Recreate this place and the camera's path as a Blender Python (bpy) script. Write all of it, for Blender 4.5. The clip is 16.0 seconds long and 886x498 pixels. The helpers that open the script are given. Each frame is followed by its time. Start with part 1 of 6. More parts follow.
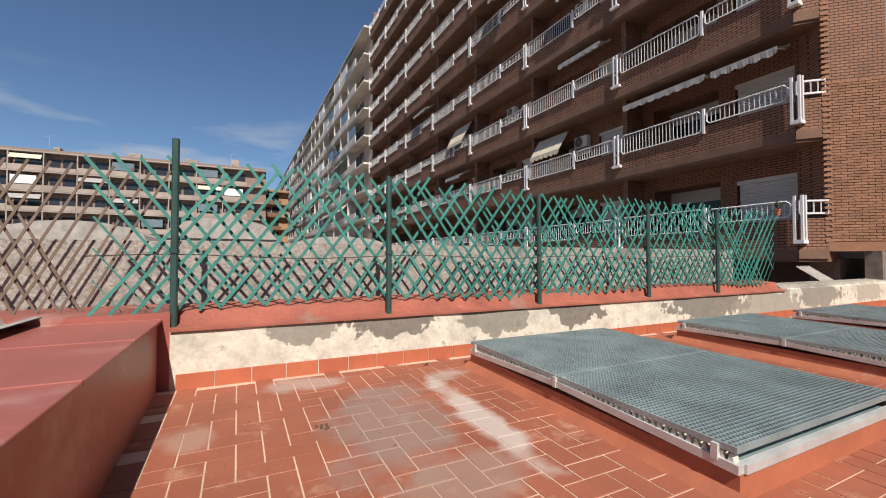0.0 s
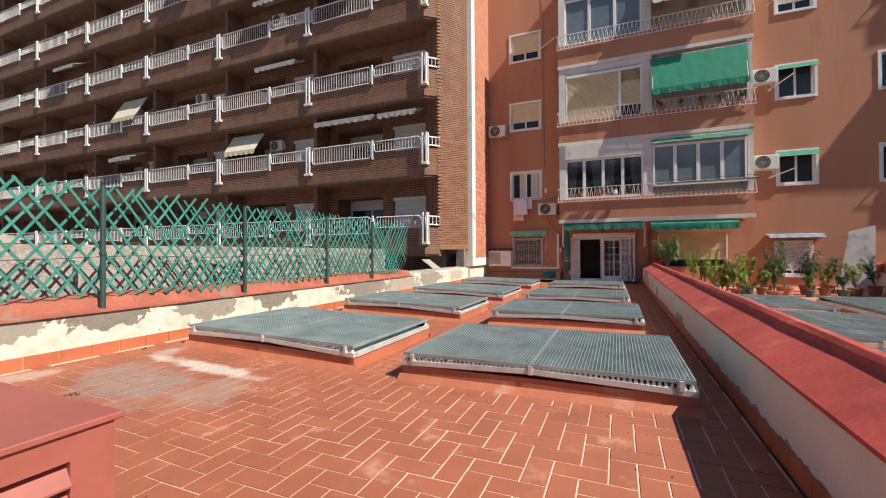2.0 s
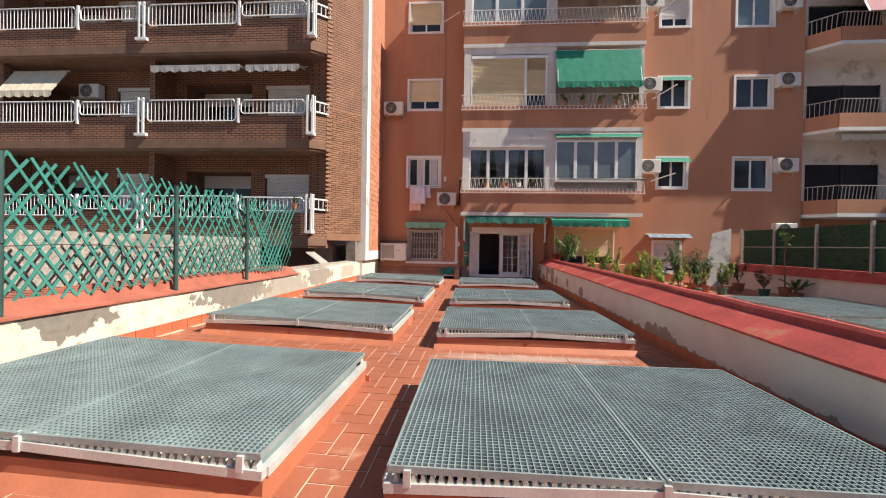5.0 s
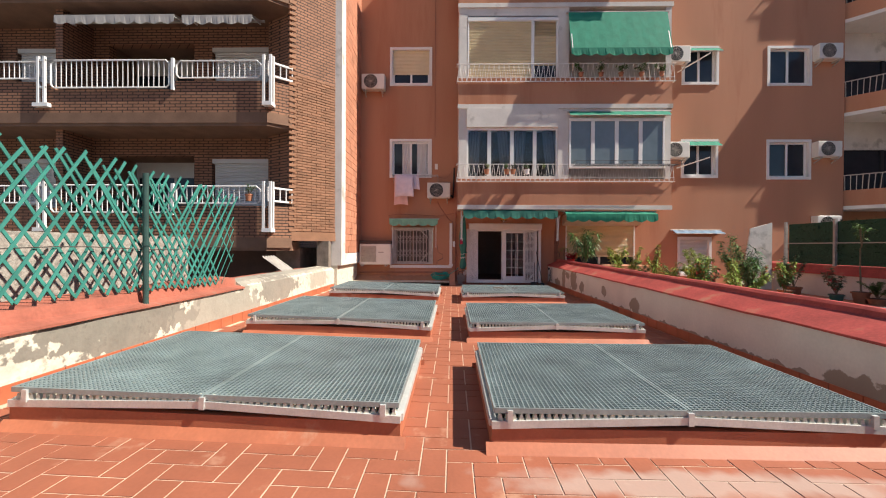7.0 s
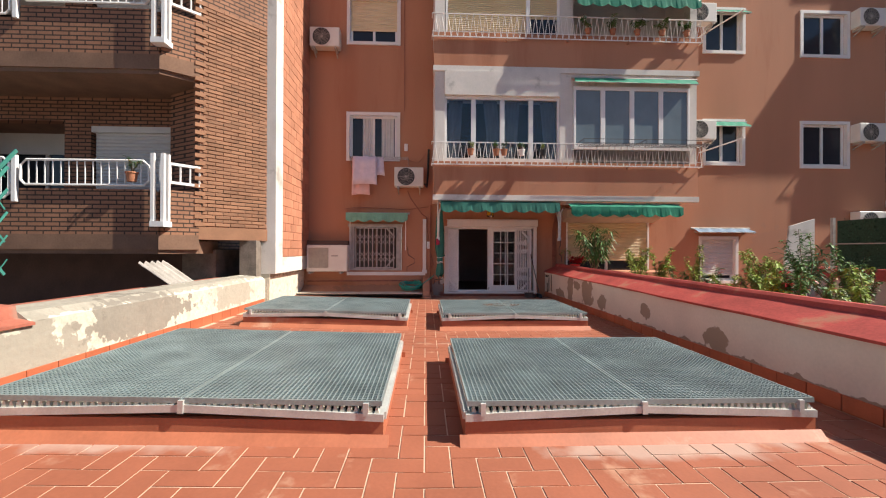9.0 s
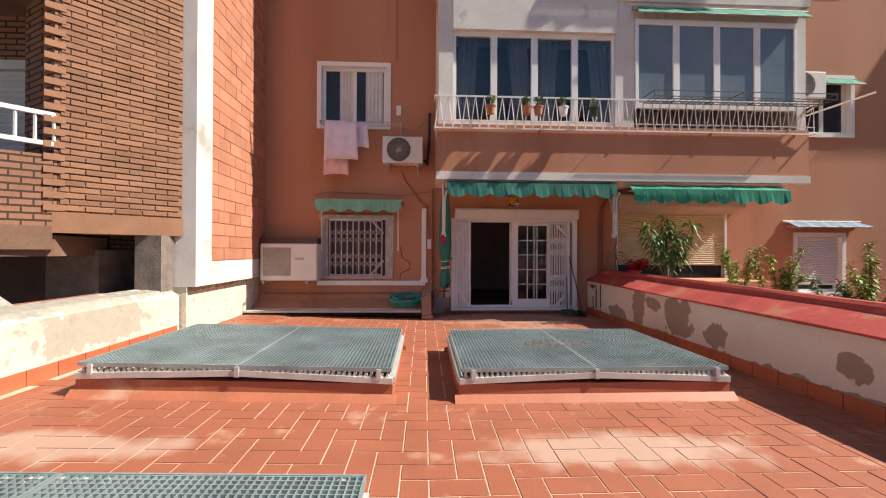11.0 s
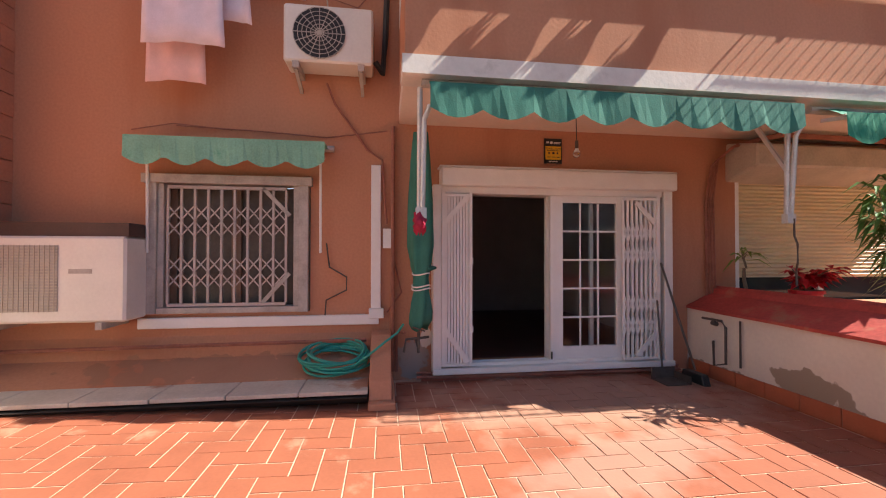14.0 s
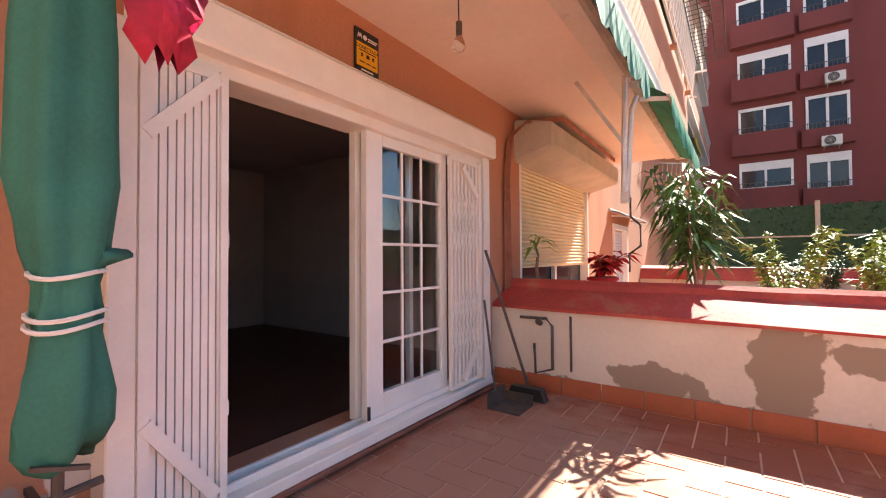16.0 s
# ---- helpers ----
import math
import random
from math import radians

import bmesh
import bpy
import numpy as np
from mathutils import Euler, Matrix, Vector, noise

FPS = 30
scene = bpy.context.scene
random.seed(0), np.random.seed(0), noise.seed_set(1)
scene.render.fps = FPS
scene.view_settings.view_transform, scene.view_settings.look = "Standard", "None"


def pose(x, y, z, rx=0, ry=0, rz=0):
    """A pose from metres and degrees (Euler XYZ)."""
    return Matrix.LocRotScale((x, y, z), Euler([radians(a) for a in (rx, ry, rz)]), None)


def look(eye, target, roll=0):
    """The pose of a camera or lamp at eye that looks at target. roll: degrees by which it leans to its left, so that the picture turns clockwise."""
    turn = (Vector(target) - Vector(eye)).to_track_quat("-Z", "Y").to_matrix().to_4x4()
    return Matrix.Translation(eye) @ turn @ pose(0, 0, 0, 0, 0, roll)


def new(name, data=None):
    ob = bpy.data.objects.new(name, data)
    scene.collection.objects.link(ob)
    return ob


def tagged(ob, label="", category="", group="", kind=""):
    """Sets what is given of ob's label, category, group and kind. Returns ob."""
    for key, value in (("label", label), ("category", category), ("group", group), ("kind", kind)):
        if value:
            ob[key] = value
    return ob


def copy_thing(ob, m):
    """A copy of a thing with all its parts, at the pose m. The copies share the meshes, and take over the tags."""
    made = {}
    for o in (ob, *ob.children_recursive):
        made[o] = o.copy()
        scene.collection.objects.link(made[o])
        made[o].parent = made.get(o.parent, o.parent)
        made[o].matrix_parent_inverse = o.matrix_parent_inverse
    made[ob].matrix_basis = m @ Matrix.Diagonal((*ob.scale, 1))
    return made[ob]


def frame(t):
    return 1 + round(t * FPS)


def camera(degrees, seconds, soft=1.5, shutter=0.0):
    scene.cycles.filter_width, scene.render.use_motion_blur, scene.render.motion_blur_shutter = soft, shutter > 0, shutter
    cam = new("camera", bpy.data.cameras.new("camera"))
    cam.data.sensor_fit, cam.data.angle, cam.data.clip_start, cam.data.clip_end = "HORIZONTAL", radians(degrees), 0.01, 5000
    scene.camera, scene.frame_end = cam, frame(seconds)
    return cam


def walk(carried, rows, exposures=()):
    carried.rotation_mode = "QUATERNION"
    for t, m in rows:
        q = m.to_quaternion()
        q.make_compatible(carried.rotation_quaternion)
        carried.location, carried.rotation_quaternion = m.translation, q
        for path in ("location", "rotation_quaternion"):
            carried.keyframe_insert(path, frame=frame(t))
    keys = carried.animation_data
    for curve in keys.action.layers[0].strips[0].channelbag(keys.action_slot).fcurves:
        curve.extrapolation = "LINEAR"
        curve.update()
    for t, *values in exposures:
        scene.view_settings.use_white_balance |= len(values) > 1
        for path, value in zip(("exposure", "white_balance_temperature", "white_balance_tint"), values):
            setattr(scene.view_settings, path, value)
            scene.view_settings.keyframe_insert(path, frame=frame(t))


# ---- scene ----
cam = camera(94.0, 16.0, soft=1.1)
METRES, EYE, LEAN, TURN = 21.5, 1.28, -0.6, -26.4
ROWS = [
    (0.0, 0.0, 0.0, 0.0, 0.01, 1.27, 0.64),
    (0.5, -0.016, -0.0242, 0.0017, -11.46, 1.07, 0.72),
    (1.0, -0.0272, -0.0523, 0.0059, -20.22, 0.78, 0.84),
    (1.5, -0.03, -0.0782, 0.0067, -29.87, 0.38, 0.78),
    (2.0, -0.0359, -0.0972, 0.0042, -40.69, -0.01, 0.57),
    (2.5, -0.0373, -0.107, 0.0084, -52.1, -0.54, 0.05),
    (3.0, -0.0349, -0.1017, 0.0154, -59.88, -0.93, -0.51),
    (3.5, -0.0262, -0.0784, 0.0165, -61.78, -1.13, -0.92),
    (4.0, -0.0202, -0.0467, 0.0107, -59.07, -1.25, -1.03),
    (6.5, 0.0822, 0.0857, 0.0029, -59.64, -1.03, -0.33),
    (7.0, 0.11, 0.1038, 0.0021, -62.27, -0.94, -0.28),
    (7.5, 0.1407, 0.1188, 0.002, -63.96, -0.89, -0.25),
    (8.0, 0.1716, 0.1355, 0.0013, -65.01, -0.8, -0.23),
    (8.5, 0.2046, 0.152, -0.0002, -65.76, -0.67, -0.24),
    (11.0, 0.3697, 0.2362, -0.0036, -66.27, -0.29, -0.29),
    (11.5, 0.4021, 0.2527, -0.004, -65.99, -0.18, -0.31),
    (12.0, 0.4328, 0.269, -0.0048, -65.81, -0.1, -0.32),
    (12.5, 0.4647, 0.2848, -0.0045, -65.89, -0.02, -0.27),
    (13.0, 0.4943, 0.2998, -0.0045, -66.55, 0.15, -0.27),
    (13.5, 0.5265, 0.313, -0.0054, -68.25, 0.12, -0.18),
    (14.0, 0.5563, 0.3239, -0.0065, -71.6, 0.2, -0.15),
    (14.5, 0.588, 0.3348, -0.0072, -77.82, 0.12, -0.14),
    (15.0, 0.6168, 0.3476, -0.0099, -87.74, 0.29, -0.2),
    (15.5, 0.6443, 0.3599, -0.0139, -101.61, 0.47, -0.18),
    (16.0, 0.6568, 0.3736, -0.0143, -118.08, 0.82, -0.12),
]
walk(cam, [(t, pose(0, 0, EYE, 0, LEAN, 0) @ pose(0, 0, 0, 0, 0, TURN) @ pose(METRES * x, METRES * y, METRES * z, 90 + pitch, roll, yaw)) for t, x, y, z, yaw, pitch, roll in ROWS],
     [(0.0, 0.22, 6500, 10), (1.5, 0.45, 6650, 9), (3.5, 0.8, 6750, 7), (7.0, 0.77, 6750, 7), (12.5, 0.78, 6750, 7), (14.0, 1.27, 6750, 7), (15.0, 1.88, 6850, 6), (16.0, 2.15, 7000, 6)])

# ---- light ----
SUN = Vector((-0.174, -0.95, 1.0)).normalized()
world = bpy.data.worlds.new("world")
scene.world = world
world.use_nodes = True
wn, wl = world.node_tree.nodes, world.node_tree.links
sky = wn.new("ShaderNodeTexSky")
sky.sky_type, sky.sun_disc = "NISHITA", False
sky.sun_elevation = math.asin(SUN.z)
sky.sun_rotation = math.atan2(SUN.x, SUN.y)
sky.air_density, sky.dust_density, sky.ozone_density = 1.0, 0.0, 6.0
# a low bank of thin white cloud over the horizon
tc, sp = wn.new("ShaderNodeTexCoord"), wn.new("ShaderNodeSeparateXYZ")
mapn, cn = wn.new("ShaderNodeMapping"), wn.new("ShaderNodeTexNoise")
mapn.inputs["Scale"].default_value = (2.2, 2.2, 9.0)
cn.inputs["Scale"].default_value, cn.inputs["Detail"].default_value = 1.6, 7.0
band, ramp, both, mixc = wn.new("ShaderNodeMapRange"), wn.new("ShaderNodeMapRange"), wn.new("ShaderNodeMath"), wn.new("ShaderNodeMix")
band.inputs["From Min"].default_value, band.inputs["From Max"].default_value = 0.34, 0.2
ramp.inputs["From Min"].default_value, ramp.inputs["From Max"].default_value = 0.5, 0.7
both.operation = "MULTIPLY"
mixc.data_type = "RGBA"
mixc.inputs[7].default_value = (6.5, 6.7, 7.0, 1)
wl.new(tc.outputs["Generated"], mapn.inputs["Vector"])
wl.new(mapn.outputs["Vector"], cn.inputs["Vector"])
wl.new(tc.outputs["Generated"], sp.inputs["Vector"])
wl.new(sp.outputs["Z"], band.inputs["Value"])
wl.new(cn.outputs["Fac"], ramp.inputs["Value"])
wl.new(band.outputs["Result"], both.inputs[0])
wl.new(ramp.outputs["Result"], both.inputs[1])
wl.new(both.outputs["Value"], mixc.inputs[0])
wl.new(sky.outputs["Color"], mixc.inputs[6])
wl.new(mixc.outputs[2], wn["Background"].inputs["Color"])
wn["Background"].inputs["Strength"].default_value = 0.075
sun = new("sun", bpy.data.lights.new("sun", "SUN"))
sun.data.energy, sun.data.angle, sun.data.color = 5.0, radians(0.5), (1.0, 0.95, 0.88)
sun.matrix_world = look(SUN * 40, (0, 0, 0))


# ---- materials ----
WX = 18.1         # back wall of the orange house


def mat(name, col, rough=0.7, var=0.25, scale=3.0, fine=60.0, bump=0.15, metal=0.0, stain=None, stain_amt=0.0, stain_scale=1.2, rand=0.0, streak=False):
    """Paint, plaster, metal: base colour with two scales of variation, a stain colour with a ragged outline, relief, and a shade that differs from piece to piece."""
    m = bpy.data.materials.new(name)
    m.use_nodes = True
    n, l = m.node_tree.nodes, m.node_tree.links
    p = n["Principled BSDF"]
    p.inputs["Roughness"].default_value, p.inputs["Metallic"].default_value = rough, metal
    geo = n.new("ShaderNodeNewGeometry")
    pos = geo.outputs["Position"]
    if streak:
        mp = n.new("ShaderNodeMapping")
        mp.inputs["Scale"].default_value = (1, 1, 0.18)
        l.new(pos, mp.inputs["Vector"])
        big_in = mp.outputs["Vector"]
    else:
        big_in = pos
    a, b = n.new("ShaderNodeTexNoise"), n.new("ShaderNodeTexNoise")
    a.inputs["Scale"].default_value, a.inputs["Detail"].default_value = scale, 5
    b.inputs["Scale"].default_value, b.inputs["Detail"].default_value = fine, 3
    l.new(big_in, a.inputs["Vector"])
    l.new(pos, b.inputs["Vector"])
    add = n.new("ShaderNodeMath")
    add.operation = "MULTIPLY_ADD"
    l.new(b.outputs["Fac"], add.inputs[0])
    add.inputs[1].default_value = 0.5
    l.new(a.outputs["Fac"], add.inputs[2])
    val = add.outputs[0]
    if rand:
        oi, ad2 = n.new("ShaderNodeObjectInfo"), n.new("ShaderNodeMath")
        ad2.operation = "MULTIPLY_ADD"
        l.new(oi.outputs["Random"], ad2.inputs[0])
        ad2.inputs[1].default_value = rand
        l.new(val, ad2.inputs[2])
        val = ad2.outputs[0]
    mr = n.new("ShaderNodeMapRange")
    mr.inputs["From Min"].default_value, mr.inputs["From Max"].default_value = 0.45, 1.05 + rand
    mr.inputs["To Min"].default_value, mr.inputs["To Max"].default_value = 1 - var, 1 + var
    l.new(val, mr.inputs["Value"])
    mul = n.new("ShaderNodeVectorMath")
    mul.operation = "SCALE"
    mul.inputs[0].default_value = col
    l.new(mr.outputs["Result"], mul.inputs["Scale"])
    out = mul.outputs["Vector"]
    if stain:
        s, r, mx = n.new("ShaderNodeTexNoise"), n.new("ShaderNodeMapRange"), n.new("ShaderNodeMix")
        s.inputs["Scale"].default_value, s.inputs["Detail"].default_value, s.inputs["Roughness"].default_value = stain_scale, 8, 0.62
        l.new(big_in, s.inputs["Vector"])
        r.inputs["From Min"].default_value, r.inputs["From Max"].default_value = 0.62 - stain_amt * 0.3, 0.72 - stain_amt * 0.3
        l.new(s.outputs["Fac"], r.inputs["Value"])
        mx.data_type = "RGBA"
        l.new(r.outputs["Result"], mx.inputs[0])
        l.new(out, mx.inputs[6])
        mx.inputs[7].default_value = (*stain, 1)
        out = mx.outputs[2]
    l.new(out, p.inputs["Base Color"])
    if bump:
        bp = n.new("ShaderNodeBump")
        bp.inputs["Strength"].default_value, bp.inputs["Distance"].default_value = bump, 0.01
        l.new(val, bp.inputs["Height"])
        l.new(bp.outputs["Normal"], p.inputs["Normal"])
    return m


def brick_mat(name, col, mortar, length, height):
    """Brickwork for walls that stay far off."""
    m = mat(name, col, 0.85, 0.25, 2.0, 30, 0.1)
    n, l = m.node_tree.nodes, m.node_tree.links
    p = n["Principled BSDF"]
    old = p.inputs["Base Color"].links[0].from_socket
    geo, sx, cx, df, bk, mx = n.new("ShaderNodeNewGeometry"), n.new("ShaderNodeSeparateXYZ"), n.new("ShaderNodeCombineXYZ"), n.new("ShaderNodeMath"), n.new("ShaderNodeTexBrick"), n.new("ShaderNodeMix")
    df.operation = "SUBTRACT"
    l.new(geo.outputs["Position"], sx.inputs[0])
    l.new(sx.outputs["Y"], df.inputs[0])
    l.new(sx.outputs["X"], df.inputs[1])
    l.new(df.outputs[0], cx.inputs["X"])
    l.new(sx.outputs["Z"], cx.inputs["Y"])
    l.new(cx.outputs[0], bk.inputs["Vector"])
    bk.inputs["Scale"].default_value, bk.inputs["Mortar Size"].default_value = 1.0, 0.013
    bk.inputs["Brick Width"].default_value, bk.inputs["Row Height"].default_value = length, height
    mx.data_type = "RGBA"
    l.new(bk.outputs["Fac"], mx.inputs[0])
    l.new(old, mx.inputs[6])
    mx.inputs[7].default_value = (*mortar, 1)
    l.new(mx.outputs[2], p.inputs["Base Color"])
    return m


def glass_mat(name, tint=(0.9, 0.95, 0.95)):
    m = bpy.data.materials.new(name)
    m.use_nodes = True
    p = m.node_tree.nodes["Principled BSDF"]
    p.inputs["Base Color"].default_value = (*tint, 1)
    p.inputs["Roughness"].default_value, p.inputs["Transmission Weight"].default_value, p.inputs["IOR"].default_value = 0.02, 1.0, 1.45
    return m


def blotched(m, spots, edge=3.2):
    """Ragged patches of another colour: (place, turn about z, half sizes, colour, strength)."""
    n, l = m.node_tree.nodes, m.node_tree.links
    p = n["Principled BSDF"]
    out = p.inputs["Base Color"].links[0].from_socket
    geo, nz = n.new("ShaderNodeNewGeometry"), n.new("ShaderNodeTexNoise")
    nz.inputs["Scale"].default_value, nz.inputs["Detail"].default_value = edge, 7
    l.new(geo.outputs["Position"], nz.inputs["Vector"])
    for place, turn, size, tint, amt in spots:
        mp, ln, sm, r, mx = n.new("ShaderNodeMapping"), n.new("ShaderNodeVectorMath"), n.new("ShaderNodeMath"), n.new("ShaderNodeMapRange"), n.new("ShaderNodeMix")
        mp.vector_type = "TEXTURE"
        mp.inputs["Location"].default_value, mp.inputs["Rotation"].default_value, mp.inputs["Scale"].default_value = place, (0, 0, radians(turn)), size
        l.new(geo.outputs["Position"], mp.inputs["Vector"])
        ln.operation = "LENGTH"
        l.new(mp.outputs["Vector"], ln.inputs[0])
        sm.operation = "MULTIPLY_ADD"
        l.new(nz.outputs["Fac"], sm.inputs[0])
        sm.inputs[1].default_value = 1.9
        l.new(ln.outputs["Value"], sm.inputs[2])
        r.inputs["From Min"].default_value, r.inputs["From Max"].default_value = (2.05, 1.55) if edge < 5 else (1.98, 1.9)
        r.inputs["To Max"].default_value = amt
        l.new(sm.outputs[0], r.inputs["Value"])
        mx.data_type = "RGBA"
        l.new(r.outputs["Result"], mx.inputs[0])
        l.new(out, mx.inputs[6])
        mx.inputs[7].default_value = (*tint, 1)
        out = mx.outputs[2]
    l.new(out, p.inputs["Base Color"])
    return m


def floor_mat(name, col, rand):
    """Terracotta with cement smears: a long whitish streak, a grey spill and roundish patches."""
    m = mat(name, col, 0.62, 0.22, 2.2, 45, 0.2, stain=(0.44, 0.22, 0.14), stain_amt=0.1, stain_scale=2.4, rand=rand)
    spots = [((1.72, 2.8), 88, (1.05, 0.15), (0.6, 0.53, 0.46), 0.7), ((1.05, 3.0), 80, (0.9, 0.45), (0.27, 0.22, 0.19), 0.6),
             ((1.15, 2.1), 10, (0.5, 0.35), (0.33, 0.25, 0.2), 0.5), ((0.55, 4.2), 0, (0.45, 0.2), (0.5, 0.42, 0.36), 0.5),
             ((-0.3, 3.3), 0, (0.2, 0.25), (0.42, 0.27, 0.2), 0.6), ((2.0, 3.9), 20, (0.3, 0.18), (0.5, 0.42, 0.36), 0.5),
             ((5.5, -0.4), 0, (0.16, 1.3), (0.5, 0.42, 0.36), 0.5), ((12.05, -0.3), 0, (0.25, 1.0), (0.55, 0.42, 0.33), 0.55),
             ((12.1, 3.3), 0, (0.2, 0.8), (0.55, 0.42, 0.33), 0.5), ((15.3, 3.0), 0, (0.25, 0.9), (0.55, 0.42, 0.33), 0.5), ((16.2, -0.6), 20, (0.35, 0.9), (0.5, 0.4, 0.33), 0.3),
             ((17.3, -0.9), 0, (0.8, 1.7), (0.46, 0.29, 0.21), 0.6), ((9.0, 3.0), 0, (0.18, 1.0), (0.55, 0.45, 0.38), 0.5), ((8.9, -0.7), 0, (0.18, 0.9), (0.55, 0.45, 0.38), 0.5)]
    return blotched(m, [((x, y, 0), turn, (sx, sy, 5), tint, amt) for (x, y), turn, (sx, sy), tint, amt in spots])


TILE = floor_mat("terracotta_tile", (0.32, 0.102, 0.055), 0.2)
GROUT = floor_mat("grout", (0.62, 0.43, 0.31), 0.0)
CURB = mat("curb_paint", (0.42, 0.135, 0.068), 0.6, 0.18, 3, 40, 0.15, stain=(0.5, 0.3, 0.2), stain_amt=0.05)
SKIRT = mat("skirting_tile", (0.44, 0.125, 0.06), 0.5, 0.2, 4, 50, 0.1, rand=0.3)
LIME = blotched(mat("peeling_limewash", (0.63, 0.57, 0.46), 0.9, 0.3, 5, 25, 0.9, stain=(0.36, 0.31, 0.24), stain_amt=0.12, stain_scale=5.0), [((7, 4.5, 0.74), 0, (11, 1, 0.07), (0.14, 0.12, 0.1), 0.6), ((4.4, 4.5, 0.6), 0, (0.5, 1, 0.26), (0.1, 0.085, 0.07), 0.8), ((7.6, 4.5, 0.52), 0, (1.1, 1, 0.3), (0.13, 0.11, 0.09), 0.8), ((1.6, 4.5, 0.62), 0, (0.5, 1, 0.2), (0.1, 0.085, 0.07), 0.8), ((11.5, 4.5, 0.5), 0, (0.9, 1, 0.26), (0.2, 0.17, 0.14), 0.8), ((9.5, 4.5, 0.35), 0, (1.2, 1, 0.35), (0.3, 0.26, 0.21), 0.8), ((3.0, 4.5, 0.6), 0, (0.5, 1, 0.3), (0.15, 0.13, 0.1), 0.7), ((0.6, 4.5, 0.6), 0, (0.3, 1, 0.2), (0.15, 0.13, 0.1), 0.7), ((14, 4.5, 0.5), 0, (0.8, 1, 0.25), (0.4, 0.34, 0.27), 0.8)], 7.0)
BARE = (0.34, 0.27, 0.21)
WALLWHITE = blotched(mat("flaking_white_wall", (0.72, 0.65, 0.57), 0.9, 0.1, 2, 30, 0.3), [
    ((8, -2.5, 0.02), 0, (14, 1, 0.13), BARE, 1.0), ((15.98, -2.5, 0.42), 0, (0.2, 1, 0.34), BARE, 1.0), ((16.75, -2.5, 0.2), 0, (0.3, 1, 0.13), BARE, 1.0), ((15.55, -2.5, 0.5), 0, (0.2, 1, 0.1), BARE, 1.0),
    ((14.95, -2.5, 0.4), 0, (0.3, 1, 0.3), BARE, 1.0), ((14.2, -2.5, 0.3), 0, (0.2, 1, 0.15), BARE, 1.0), ((12.6, -2.5, 0.35), 0, (0.13, 1, 0.13), BARE, 1.0), ((11.0, -2.5, 0.25), 0, (0.2, 1, 0.16), BARE, 1.0), ((6.5, -2.5, 0.1), 0, (0.6, 1, 0.18), BARE, 1.0)], 6.0)
COPE = mat("red_coping_paint", (0.42, 0.062, 0.05), 0.7, 0.35, 2.5, 35, 0.4, stain=(0.42, 0.16, 0.1), stain_amt=0.16, stain_scale=2.5)
LEDGE = mat("red_ledge_paint", (0.36, 0.11, 0.07), 0.75, 0.3, 3, 30, 0.4, stain=(0.3, 0.2, 0.15), stain_amt=0.2)
SHEET = mat("red_sheet_metal", (0.34, 0.10, 0.075), 0.45, 0.15, 1.5, 20, 0.1, stain=(0.42, 0.2, 0.16), stain_amt=0.15)
ORANGE = mat("orange_render", (0.48, 0.22, 0.128), 0.9, 0.16, 0.7, 40, 0.25, stain=(0.41, 0.165, 0.09), stain_amt=0.2, stain_scale=0.5, streak=True)
blotched(ORANGE, [((WX, 0.64, 0.22), 0, (0.4, 0.16, 0.2), (0.34, 0.3, 0.26), 0.9), ((WX, 0.5, 0.42), 0, (0.3, 0.07, 0.1), (0.7, 0.66, 0.6), 0.9), ((WX, 2.2, 0.2), 0, (0.5, 1.6, 0.12), (0.3, 0.16, 0.1), 0.6), ((WX, -9.4, 1.2), 0, (0.4, 0.9, 0.8), (0.4, 0.2, 0.13), 0.5)], 6.0)
WHITE = mat("white_paint", (0.78, 0.74, 0.70), 0.55, 0.06, 3, 40, 0.08)
OFFWHITE = mat("old_white_render", (0.67, 0.62, 0.57), 0.9, 0.12, 2, 30, 0.3, stain=(0.4, 0.36, 0.32), stain_amt=0.12)
CEIL = mat("soffit_paint", (0.74, 0.62, 0.54), 0.9, 0.08, 1.5, 20, 0.15)
PVC = mat("white_pvc", (0.8, 0.77, 0.74), 0.35, 0.04, 4, 30, 0.03)
GATEPINK = mat("white_gate_enamel", (0.8, 0.76, 0.72), 0.4, 0.06, 6, 60, 0.05)
OLDGREY = mat("weathered_grey_paint", (0.42, 0.38, 0.34), 0.7, 0.25, 8, 60, 0.3)
ALU = mat("aluminium", (0.62, 0.61, 0.58), 0.42, 0.2, 5, 60, 0.08, metal=0.35)
GALV = mat("galvanised_grating", (0.31, 0.37, 0.37), 0.4, 0.3, 2.5, 40, 0.1, metal=0.35)
RIB = mat("ribbed_plastic", (0.62, 0.58, 0.48), 0.6, 0.2, 8, 50, 0.1)
SKYGLASS = mat("dusty_wired_glass", (0.2, 0.26, 0.25), 0.25, 0.2, 3, 40, 0.05)
# Near-black that paints unlit depth in gaps, vents and the curtained bay.
DARK = mat("gap_shade", (0.03, 0.025, 0.022), 0.8, 0.2)
LATTICE = mat("green_lattice", (0.04, 0.2, 0.16), 0.55, 0.35, 3, 60, 0.1, rand=0.5)
LATBROWN = mat("bare_lattice", (0.16, 0.11, 0.08), 0.8, 0.3, 4, 60, 0.2)
POST = mat("green_post", (0.03, 0.07, 0.06), 0.5, 0.3, 4, 60, 0.1)
PEBBLE = mat("pebbledash", (0.33, 0.29, 0.25), 0.95, 0.5, 30, 90, 1.0, stain=(0.25, 0.2, 0.17), stain_amt=0.15)
CANVAS = mat("green_canvas", (0.012, 0.2, 0.12), 0.8, 0.2, 4, 80, 0.15)
